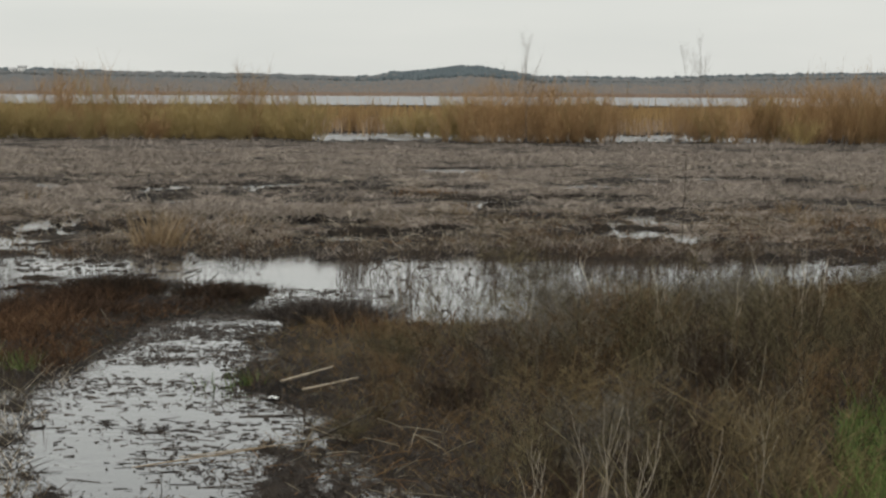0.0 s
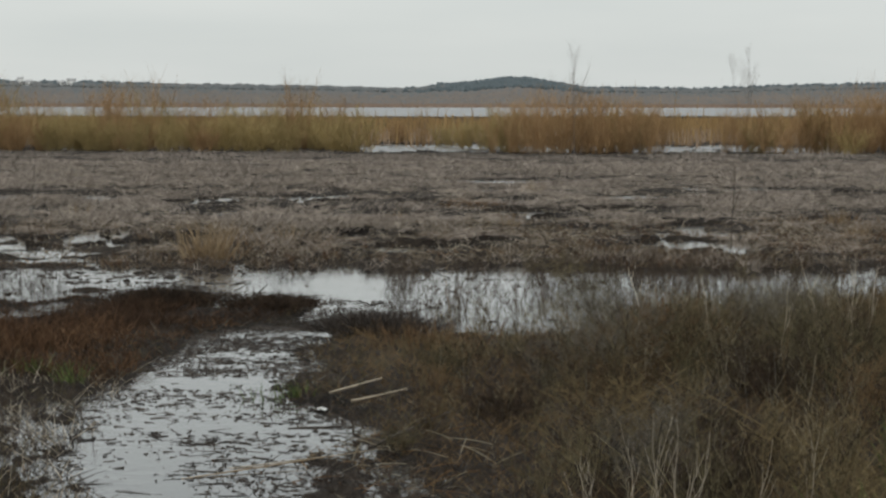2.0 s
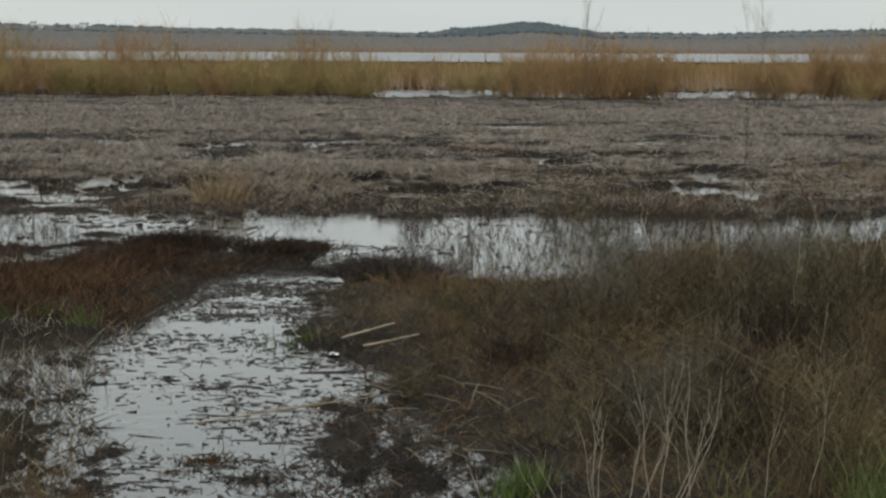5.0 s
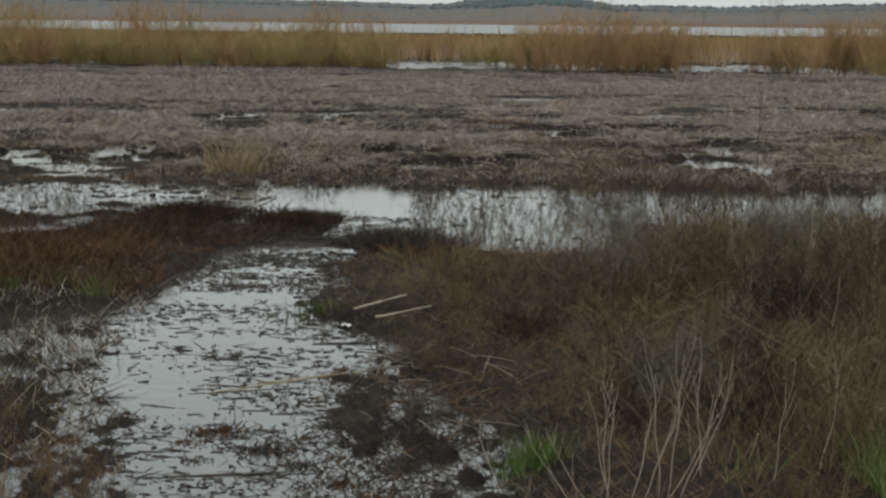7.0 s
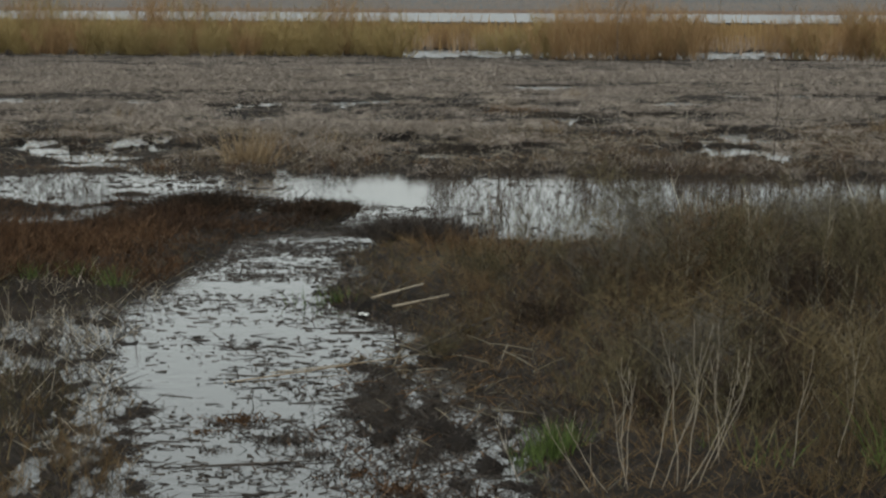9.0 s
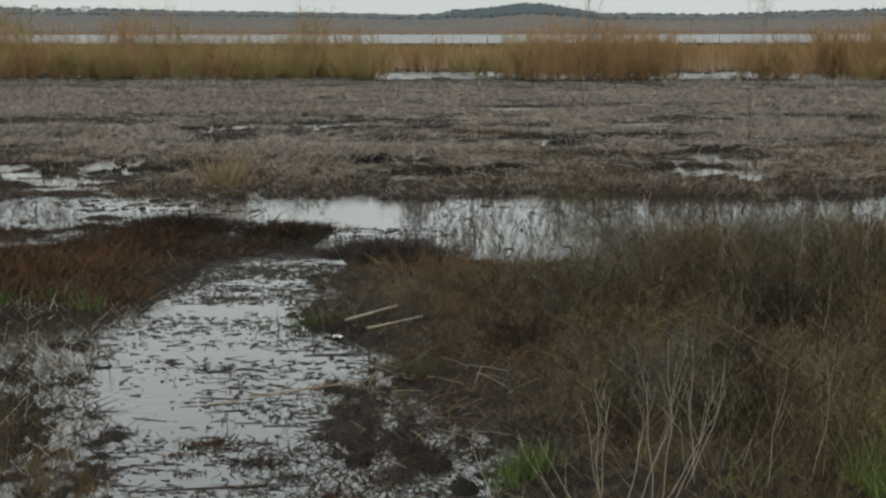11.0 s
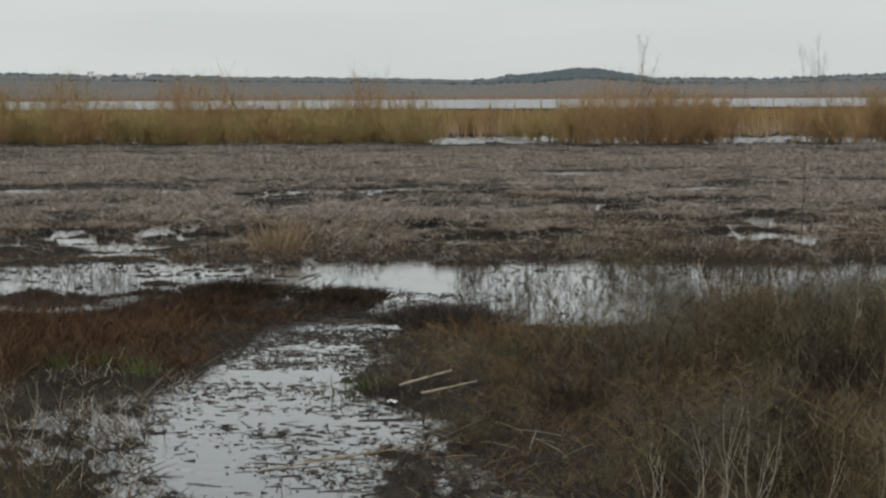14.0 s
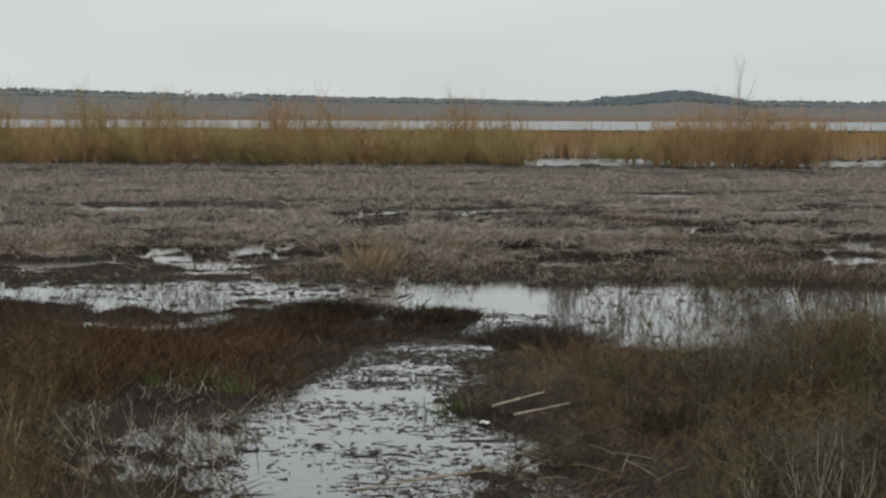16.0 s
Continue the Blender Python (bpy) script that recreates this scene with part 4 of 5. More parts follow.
FUZZ = [heap(240 + k, 0.68, 0.42, 26, M_GREYTWIG, "fuzzy pale grey withered weed on the bank", 10, 6, 0.0042) for k in range(3)]
# dark-coloured heaps that stand in for the shade inside the thicket
SHADE_HEAPS = [heap(260 + k, 0.60, 0.42, 34, M_SODDEN_SHADE, "dark weed heap standing in for shade in the thicket's hollows", 9, 4, 0.006) for k in range(3)]
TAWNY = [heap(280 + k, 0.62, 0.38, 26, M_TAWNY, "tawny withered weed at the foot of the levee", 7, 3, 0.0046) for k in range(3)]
# shaded cavities of the thicket, filled with the dark heaps
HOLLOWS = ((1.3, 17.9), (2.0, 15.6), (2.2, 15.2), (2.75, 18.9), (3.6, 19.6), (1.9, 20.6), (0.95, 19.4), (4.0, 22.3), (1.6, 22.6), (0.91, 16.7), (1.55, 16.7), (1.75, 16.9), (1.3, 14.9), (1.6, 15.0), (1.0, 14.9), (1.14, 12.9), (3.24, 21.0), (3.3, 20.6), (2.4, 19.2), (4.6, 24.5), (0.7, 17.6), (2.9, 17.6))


def height_right(x, y, d):
    """How tall the weeds stand over the bank."""
    h_ = np.clip(0.20 + d * 0.34, 0.18, 0.82)
    h_ = h_ * np.where((x < 2.0) & (y > 22), 0.62, 1) * np.where((x > 2.6) & (y < 15.0), 0.75, 1)
    h_ = h_ * np.interp(y, [14, 19, 24, 29, 34], [1.0, 0.98, 0.78, 0.58, 0.5])
    hole = np.exp(-((x - 1.55) / 0.22) ** 2 - ((y - 14.4) / 0.6) ** 2) + np.exp(-((x - 1.0) / 0.22) ** 2 - ((y - 18.2) / 0.7) ** 2) + np.exp(-((x - 3.55) / 0.2) ** 2 - ((y - 22.5) / 0.9) ** 2) + np.exp(-((x - 2.3) / 0.2) ** 2 - ((y - 17.0) / 0.6) ** 2)
    h_ = h_ * np.clip(1 - hole, 0.12, 1)
    crest = (2.47 - y * np.interp(x / y, [0.056, 0.079, 0.09, 0.101, 0.112, 0.135, 0.158, 0.18], [0.0895, 0.0872, 0.0824, 0.0779, 0.0759, 0.0721, 0.0703, 0.0683])) / 1.1
    h_ = h_ * np.clip(2.6 * fbm(x * 0.8, y * 0.55, 63) - 0.3, 0.35, 1.45)
    return np.where(y > 21, np.clip(h_, 0.1, np.maximum(crest, 0.12)), h_)


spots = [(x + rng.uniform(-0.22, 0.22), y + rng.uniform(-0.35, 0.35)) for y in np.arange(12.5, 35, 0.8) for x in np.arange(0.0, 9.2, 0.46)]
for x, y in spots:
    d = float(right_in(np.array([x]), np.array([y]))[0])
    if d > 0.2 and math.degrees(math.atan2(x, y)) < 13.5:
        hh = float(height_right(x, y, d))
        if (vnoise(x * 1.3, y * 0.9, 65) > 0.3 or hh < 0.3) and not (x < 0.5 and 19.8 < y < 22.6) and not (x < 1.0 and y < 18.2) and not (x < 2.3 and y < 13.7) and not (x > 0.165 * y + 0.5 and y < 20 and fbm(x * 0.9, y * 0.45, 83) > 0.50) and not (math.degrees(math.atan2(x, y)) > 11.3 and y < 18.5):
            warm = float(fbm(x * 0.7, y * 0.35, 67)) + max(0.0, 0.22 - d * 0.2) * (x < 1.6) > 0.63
            set_heap(SHADE_HEAPS if min(math.hypot(x - a, (y - c) * 0.6) for a, c in HOLLOWS) < 0.33 else TAWNY if x > 1.7 and y < 19 and vnoise(x * 1.7 + 3, y * 0.9, 71) > 0.5 else FUZZ if vnoise(x * 0.9 + 7, y * 0.6, 69) > 0.64 else BROWN if warm else GREY, x, y, hh / 0.62)
x, y = scatter(3600, -0.8, 9.5, 12.5, 36, lambda x, y: (right_in(x, y) > 0.12) & ((x > 1.0) | (y > 18.2)) & ((x > 2.3) | (y > 13.7)) & ~((x > 0.165 * y + 0.6) & (y < 20)) & ~((x > 0.20 * y) & (y < 18.5)))
d = right_in(x, y)
stuff("weed_thicket", weeds(x, y, height_right(x, y, d) * rng.uniform(0.4, 0.95, len(x)), 8, 3, 0.45, 0.0042), M_WEED, "tangled grey-brown withered weeds on the bank", "weeds")

x, y = scatter(900, 0.6, 9.0, 13.8, 31, lambda x, y: (right_in(x, y) > 0.5) & (fbm(x * 1.1, y * 0.6, 149) > 0.46) & (x < 0.2 * y))
d = right_in(x, y)
stuff("pale_twigs", weeds(x, y, height_right(x, y, d) * rng.uniform(0.75, 1.2, len(x)), 5, 2, 0.5, 0.0062), M_PALETWIG, "pale bare twigs standing up through the thicket", "twigs")
# twigs coloured dark to give the thicket its shaded gaps
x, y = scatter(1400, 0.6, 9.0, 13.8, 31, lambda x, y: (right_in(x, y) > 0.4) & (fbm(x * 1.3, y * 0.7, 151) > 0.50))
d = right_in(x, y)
stuff("shade_twigs", weeds(x, y, height_right(x, y, d) * rng.uniform(0.6, 1.05, len(x)), 8, 3, 0.6, 0.007), M_SODDEN_SHADE, "dark twigs standing in for shade in the thicket's gaps", "twigs")

# dry blades under and between them
x, y = scatter(80000, -1.0, 9.5, 12.0, 36, lambda x, y: (right_in(x, y) > -0.03) & ((ground_z(x, y) > 0) | (rng.uniform(0, 1, len(x)) < 0.15)))
d = right_in(x, y)
stuff("bank_grass", blades(x, y, rng.gamma(3, 0.045, len(x)) * np.clip(0.6 + d * 0.5, 0.6, 1.2), 1.6, 0.0052), M_BROWNWEED, "brown dead grass matted under the weeds", "grass")

# the rusty spit and the left bank
x, y = scatter(120000, -9.5, -0.4, 21.5, 35.3, lambda x, y: (left_in(x, y) > 0.02) | ((y > 29) & (x < -3)))
z = ground_z(x, y)
k = (z > 0.0) & ~((np.abs(x + 3.1) < 0.6) & (y < 23))
x, y = x[k], y[k]
d = np.maximum(left_in(x, y), 0.05)
low = np.where((ground_z(x, y + 0.5) < 0) | (ground_z(x, y + 1.0) < 0), 0.6, 1.0) * np.where((x < -3.1) & (y > 27.6), 0.5, 1.0) * np.where((np.abs(x + 2.0) < 0.3) & (y > 29.4), 0.25, 1.0)
dull = fbm(x * 0.8, y * 0.4, 93) + (y - 27.5 - 0.3 * (x + 3)) * 0.09 > 0.50
stuff("dull_sedge", blades(x[dull], y[dull], rng.gamma(3, 0.05, int(dull.sum())) * low[dull] * np.clip(0.35 + (fbm(x[dull] * 1.3, y[dull] * 0.7, 91) - 0.3) * 2.4, 0.3, 1.6), 1.3, 0.009), M_UMBER, "low dark umber dead sedge on the spit", "sedge")
x, y, d, low = x[~dull], y[~dull], d[~dull], low[~dull]
stuff("rusty_sedge", blades(x, y, rng.gamma(3, 0.05, len(x)) * low * np.clip(0.5 + d * 0.6, 0.5, 1.2) * np.clip(0.35 + (fbm(x * 1.3, y * 0.7, 91) - 0.3) * 2.4, 0.3, 1.6), 1.1, 0.010), M_RUST, "low rust-brown dead sedge on the spit", "sedge")
x, y = scatter(26000, -9.5, -2.9, 27.5, 35.6, lambda x, y: ground_z(x, y) > 0.004)
stuff("islet_sedge", blades(x, y, rng.gamma(3, 0.020, len(x)), 1.5, 0.010), M_UMBER, "short umber sedge on the low islets behind the spit", "sedge")
x, y = scatter(1500, -9.5, -0.6, 22.5, 34, lambda x, y: (left_in(x, y) > 0.25) & ((x > -2.9) | (y < 27)))
k = (fbm(x * 0.8, y * 0.5, 71) > 0.45) & (ground_z(x, y + 0.8) > 0) & (ground_z(x, y) > 0)
x, y = x[k], y[k]
stuff("spit_weeds", weeds(x, y, rng.uniform(0.2, 0.42, len(x)), 7, 2), M_RUST, "rust-brown twiggy weeds on the spit", "weeds")
for x, y in [(x + rng.uniform(-0.25, 0.25), y + rng.uniform(-0.4, 0.4)) for y in np.arange(13.0, 24, 0.9) for x in np.arange(-7.6, -1.2, 0.55)]:
    d = float(left_in(np.array([x]), np.array([y]))[0])
    if d > (0.0 if y < 17 else 0.25) and (x < -3.75 - (y - 18) * 0.12 or y < 16) and math.degrees(math.atan2(x, y)) > -17:
        hh = min(0.62, 0.2 + d * 0.26) * (0.7 + 0.6 * float(fbm(x * 0.9, y * 0.6, 63)))
        set_heap(BROWN if float(fbm(x * 0.8, y * 0.4, 68)) > 0.47 else GREY, x, y, hh / 0.62)
for x, y, k in ((-4.25, 22.4, 1.2), (-4.55, 23.2, 1.0), (-4.0, 20.4, 0.9), (-4.9, 24.5, 0.9), (-4.3, 19.0, 1.0)):
    set_heap(BROWN, x, y, k)
x, y = scatter(2600, -8.5, -1.5, 12.5, 24, lambda x, y: (left_in(x, y) > np.where(y < 17.5, -0.12, 0.1)) & ((x < -3.65 - (y - 18) * 0.12) | (y < 16.5)))
d = left_in(x, y)
stuff("left_weed_thicket", weeds(x, y, np.clip(0.2 + d * 0.25, 0.2, 0.6) * rng.uniform(0.4, 1.0, len(x)), 7, 2, 0.7, 0.006), M_BROWNWEED, "brown withered weeds on the low bank", "weeds")
x, y = scatter(22000, -8.5, -1.5, 12.5, 24, lambda x, y: (left_in(x, y) > 0.05) & ((x < -3.6) | (rng.uniform(0, 1, len(x)) < 0.25)))
k = ground_z(x, y) > 0
x, y = x[k], y[k]
stuff("left_bank_grass", blades(x, y, rng.gamma(3, 0.045, len(x)), 1.5, 0.008), M_WEED, "dull brown dead grass on the low bank", "grass")
x, y = scatter(520, -4.4, -2.3, 16.0, 23.5, lambda x, y: left_in(x, y) > -0.1)
stuff("hollow_twigs", weeds(x, y, rng.uniform(0.08, 0.34, len(x)), 5, 2, 0.9), M_BARK, "dark leafless twigs standing in a wet hollow", "twigs")

x, y = scatter(5200, -3.9, -1.9, 14.5, 23.4, lambda x, y: (left_in(x, y) > -0.15) & (fbm(x * 3.5, y * 1.8, 147) > 0.42))
q = rng.uniform(0, 1, len(x))
stuff("flat_litter", blades(x[q < 0.4], y[q < 0.4], rng.gamma(2, 0.045, int((q < 0.4).sum())), 2.2, 0.010, 0.12, 0.002), M_TWIG, "black sodden stems on the soaked flat", "litter")
stuff("pale_flat_litter", blades(x[q >= 0.62], y[q >= 0.62], rng.gamma(2, 0.055, int((q >= 0.62).sum())), 1.6, 0.008, 0.12, 0.002), M_STALK, "pale broken stems on the soaked flat", "litter")

# grey bushes and thin stems that stand in the cross water
for x, y, k in ((2.75, 35.6, 0.75), (2.95, 33.4, 0.75), (3.15, 37.6, 0.65), (2.5, 38.4, 0.55), (3.4, 35.0, 0.55), (3.9, 33.0, 0.5), (1.35, 30.8, 0.5), (1.9, 29.4, 0.5), (4.6, 34.5, 0.5), (5.4, 36.0, 0.5), (0.9, 29.5, 0.45), (2.3, 30.6, 0.55), (6.4, 37.5, 0.45)):
    set_heap(GREY, x, y, k)
for x, y, k in ((2.15, 28.1, 0.8), (2.55, 28.6, 0.95), (2.95, 29.3, 0.95), (3.3, 29.9, 0.8), (1.2, 27.4, 0.55), (1.65, 27.4, 0.6), (3.9, 30.6, 0.75), (0.8, 28.0, 0.5), (2.75, 29.9, 0.85), (4.5, 31.2, 0.6), (5.2, 31.6, 0.65), (6.0, 32.2, 0.6)):
    set_heap(FUZZ if k > 0.9 else GREY, x, y, k)
x, y = scatter(5200, 0.2, 9.5, 26.5, 39.8, lambda x, y: (right_in(x, y) < 0.1) & (fbm(x * 1.9, y * 0.8, 77) + np.where((x > 2.3) & (x < 3.5), 0.06, 0) + np.where(x > 3.8, 0.09, 0) > 0.525))
stuff("emergent_stems", weeds(x, y, 0.05 + rng.gamma(2, 0.085, len(x)), 5, 2, 0.6, 0.009), M_BARK, "thin grey stems standing out of the water", "stems")
x, y = scatter(8500, -9.5, 0.6, 29.5, 41, lambda x, y: (ground_z(x, y) < 0.01) & (fbm(x * 1.6, y * 0.7, 79) > np.where(x < -2.5, 0.50, np.where((x > -0.95) & (x < 0.3) & (y < 38.8), 0.80, 0.54))))
stuff("emergent_stems", weeds(x, y, 0.04 + rng.gamma(1.5, 0.06, len(x)), 4, 2, 1.3, 0.007), M_TWIG, "short dark stems standing out of the water", "stems")

x, y = scatter(7000, -9.5, 9.5, 28.5, 40.5, lambda x, y: (ground_z(x, y) < 0.0) & ((x < -0.9) | (y > 38.6) | ((x > 0.4) & (rng.uniform(0, 1, len(x)) < 0.3))) & (fbm(x * 0.8, y * 1.6, 143) + 0.10 * vnoise(x * 5, y * 5, 145) > 0.60))
n = len(x)
v, f, _ = rods(np.stack([x, y, rng.uniform(-0.004, 0.008, n)], 1), np.stack([rng.normal(0, 1, n), rng.normal(0, 0.35, n), rng.normal(0, 0.10, n)], 1), 0.03 + rng.gamma(1.5, 0.05, n), 0.010, 0.005, fan(n, 0.02, 0.0), 1, 4)
stuff("drift_bits", (v, f), M_TWIG, "dark stems and bits lying flat on the open water", "litter")

# twigs, stems and leaf bits along every water's edge
x, y = scatter(60000, -6.0, 6.0, 12.4, 34, lambda x, y: (np.maximum(left_in(x, y), right_in(x, y)) > -0.22) & (np.maximum(left_in(x, y), right_in(x, y)) < 0.55))
k = rng.uniform(0, 1, len(x)) < np.exp(-np.clip(-np.maximum(left_in(x, y), right_in(x, y)), 0, 1) * 8)
k &= (ground_z(x, y) > -0.004) | (rng.uniform(0, 1, len(x)) < 0.3)
x, y = x[k], y[k]
q = rng.uniform(0, 1, len(x))
stuff("bank_litter", blades(x[q < 0.4], y[q < 0.4], rng.gamma(2, 0.045, int((q < 0.4).sum())), 3.0, 0.010, 0.12, 0.002), M_TWIG, "dark sodden plant litter along the water's edge", "litter")
stuff("brown_bank_litter", blades(x[(q >= 0.4) & (q < 0.75)], y[(q >= 0.4) & (q < 0.75)], rng.gamma(2, 0.045, int(((q >= 0.4) & (q < 0.75)).sum())), 2.6, 0.006, 0.12, 0.002), M_WEED, "brown plant litter along the water's edge", "litter")
stuff("grey_bank_twigs", blades(x[q >= 0.82], y[q >= 0.82], rng.gamma(2, 0.06, int((q >= 0.82).sum())), 2.2, 0.007, 0.12, 0.002), M_GREYTWIG, "grey twigs strewn along the water's edge", "litter")

x, y = scatter(10000, -2.0, 1.2, 12.4, 18.4, lambda x, y: ground_z(x, y) > -0.012)
stuff("mud_litter", blades(x, y, rng.gamma(2, 0.035, len(x)), 2.8, 0.007, 0.12, 0.001), M_TWIG, "dark rotten stems over the wet mud", "litter")

# litter that floats on the channel
open_at = lambda x, y: np.maximum(left_in(x, y), right_in(x, y)) < 0.05
x, y = scatter(14500, -3.0, 0.6, 12.8, 33, lambda x, y: open_at(x, y) & (rng.uniform(0, 1, len(x)) < np.clip((fbm(x * 1.2, y * 2.0, 101) - 0.36) * 4, 0.06, 1)))
x2, y2 = scatter(7000, -2.6, 0.2, 22.6, 30.5, lambda x, y: open_at(x, y) & (fbm(x * 1.3, y * 1.7, 97) > 0.48))
x, y = np.concatenate([x, x2]), np.concatenate([y, y2])
n = len(x)
long = rng.uniform(0, 1, n) < 0.24
v, f, _ = rods(np.stack([x, y, rng.uniform(-0.003, 0.006, n)], 1), np.stack([rng.normal(0, 1, n), rng.normal(0, 0.45, n), rng.normal(0, 0.05, n)], 1), np.where(long, 0.05 + rng.gamma(1.6, 0.05, n), 0.012 + rng.gamma(1.6, 0.014, n)), np.where(long, 0.0052, rng.uniform(0.0025, 0.0085, n)), 0.0018, fan(n, 0.025, 0.0), 2, 5)
stuff("floating_litter", (v, f), M_TWIG, "dark broken stems and bits floating on the water", "litter")
x, y = scatter(9000, -1.9, 1.0, 12.4, 18.2, lambda x, y: np.maximum(left_in(x, y), right_in(x, y)) < 0.25)
k = rng.uniform(0, 1, len(x)) < np.exp(-((x - 0.1) / 0.75) ** 2 - np.clip(y - 16.8, 0, 9) ** 2)
x, y = x[k], y[k]
k = fbm(x * 2.2, y * 1.0, 103) > 0.47
x, y = x[k], y[k]
q = rng.uniform(0, 1, len(x)) < 0.15
stuff("leaf_litter", blades(x[q], y[q], rng.gamma(2.5, 0.018, int(q.sum())), 2.8, 0.014, 0.1, 0.002), M_RUST, "sodden brown leaves on the muddy shallows", "litter")
stuff("dark_leaf_litter", blades(x[~q], y[~q], rng.gamma(2.5, 0.022, int((~q).sum())), 2.8, 0.010, 0.1, 0.002), M_TWIG, "blackened leaves and stems on the muddy shallows", "litter")

# fresh grass at the foot of the levee
x, y = scatter(30000, 2.4, 6.5, 12.2, 18.6, lambda x, y: fbm(x * 0.9, y * 0.45, 83) + np.clip((x - 0.203 * y) * 0.8, -0.4, 0.3) > 0.50)
stuff("green_grass", blades(x, y, rng.gamma(3, 0.07, len(x)), 0.6, 0.009), M_GREEN, "fresh green grass at the foot of the levee", "grass")

x, y = scatter(1200, 1.6, 3.6, 12.2, 14.2, lambda x, y: fbm(x * 2.0, y * 1.2, 87) > 0.60)
stuff("green_grass", blades(x, y, rng.gamma(3, 0.04, len(x)), 0.7, 0.007), M_GREEN, "short fresh green grass among the weeds", "grass")


# ---- single things ----
def tuft(name, label, category, x, y, n, tall, radius, spread, mat, group="", width=0.012):
    """A clump of blades that fan out from one root."""
    t = thing(name, label, category, (x, y, on(x, y) - 0.01), group=group)
    base = np.stack([rng.normal(0, radius * 0.45, n), rng.normal(0, radius * 0.45, n), np.zeros(n)], 1)
    L = tall * rng.uniform(0.45, 1.0, n)
    v, f, _ = strips(base, fan(n, spread) + base * 1.2, L, width, fan(n, 0.5, -0.35) * (L * 0.3)[:, None], 3, 0.15)
    tagged(part("foliage", mesh("foliage", v, f, mat), t), kind="stuff")
    return t


tuft("grass_tussock", "tan dry grass tussock standing in the marsh", "tussock", -2.6, 40.7, 240, 0.80, 0.42, 0.5, M_TAN, "tussocks", 0.014)
for x, y, n, tall in ((-1.5, 45.5, 16, 0.5), (2.9, 51.5, 30, 0.35), (-9.6, 52, 40, 0.5), (9.8, 52, 60, 0.45), (9.2, 47, 70, 0.4), (10.2, 45, 60, 0.5), (-13.0, 58, 40, 0.5), (-6.5, 56, 30, 0.4), (0.6, 55, 30, 0.35),
                      (-11.5, 46, 50, 0.5), (-8.8, 45.5, 36, 0.45), (4.5, 70, 40, 0.5), (-15, 63, 50, 0.5), (13.5, 62, 50, 0.5)):
    tuft("grass_tussock", "small tan dry grass tussock out in the marsh", "tussock", x, y, n, tall, 0.3, 0.5, M_TAN, "tussocks", 0.014)
for x, y, n, tall in ((0.65, 25.2, 70, 0.45), (0.35, 25.8, 50, 0.4), (0.95, 24.6, 50, 0.5), (2.72, 23.6, 150, 1.0), (2.95, 23.8, 130, 0.98), (3.15, 23.7, 100, 0.92), (2.5, 23.9, 80, 0.85)):
    tuft("grass_tussock", "rust-brown dry grass tussock on the bank", "tussock", x, y, n, tall, 0.3, 0.6, M_FOX, "tussocks", 0.009)
for x, y, n, tall in ((2.1, 12.7, 60, 0.4), (2.35, 12.9, 70, 0.42), (2.6, 13.1, 60, 0.38), (2.85, 13.4, 80, 0.45), (2.3, 13.6, 60, 0.5), (2.7, 14.0, 70, 0.5), (3.1, 14.4, 70, 0.5), (2.95, 15.2, 70, 0.5), (3.3, 16.2, 70, 0.5), (1.9, 13.0, 40, 0.35)):
    tuft("grass_tussock", "tawny dry grass tussock at the levee's foot", "tussock", x, y, n, tall, 0.28, 0.9, M_TAWNY, "tussocks", 0.005)
tuft("sedge_mound", "dark brown sodden sedge mound by the channel", "sedge", 0.02, 27.4, 3600, 0.33, 0.62, 1.5, M_TWIG, width=0.009)
tuft("sedge_mound", "dark brown sodden sedge mound on the spit", "sedge", -2.55, 31.2, 3000, 0.34, 0.62, 1.5, M_SODDEN_SHADE, width=0.008)
for x, y, n, tall in ((-2.75, 30.0, 900, 0.24), (-3.2, 28.6, 900, 0.22), (-2.6, 28.4, 800, 0.2), (-3.9, 27.4, 800, 0.2)):
    tuft("sedge_mound", "low umber sedge mound on the spit", "sedge", x, y, n, tall, 0.6, 1.3, M_UMBER, "umber mounds", 0.009)
tuft("sedge_mound", "small brown sedge mound at the spit's tip", "sedge", -1.2, 31.0, 2400, 0.20, 0.62, 1.4, M_SODDEN_SHADE, width=0.009)
for x, y, n, tall in ((-2.72, 22.9, 60, 0.26), (-3.1, 23.2, 50, 0.22), (-0.62, 22.0, 45, 0.2), (-0.85, 21.9, 14, 0.3), (0.86, 14.4, 170, 0.28), (0.74, 14.2, 70, 0.2), (-3.5, 23.0, 50, 0.2), (-1.05, 21.9, 6, 0.25)):
    tuft("green_tuft", "fresh green grass tuft at the water's edge", "grass tuft", x, y, n, tall, 0.16, 0.5, M_GREEN, "green tufts", 0.01)


def stick(name, label, category, a, b, r, mat, group="", sag=0.0):
    """A fallen stem from a to b, with a broken end and a side stub."""
    a, b = np.array(a, float), np.array(b, float)
    t = thing(name, label, category, tuple(a), group=group)
    w = b - a
    L = float(np.linalg.norm(w))
    v, f, _ = rods(np.zeros((1, 3)), w[None], L, r, r * 0.6, np.array([[0.0, 0.0, -sag]]), 6, 7)
    v = v + rng.normal(0, r * 0.12, v.shape)
    st = w[None] * 0.6
    v2, f2, _ = rods(st, w[None] / L + np.array([[0.3, 0.2, 0.5]]), 0.12 * L, r * 0.45, r * 0.2, None, 2, 5)
    part("stem", mesh("stem", *joined([(v, f), (v2, f2)]), mat), t)
    return t


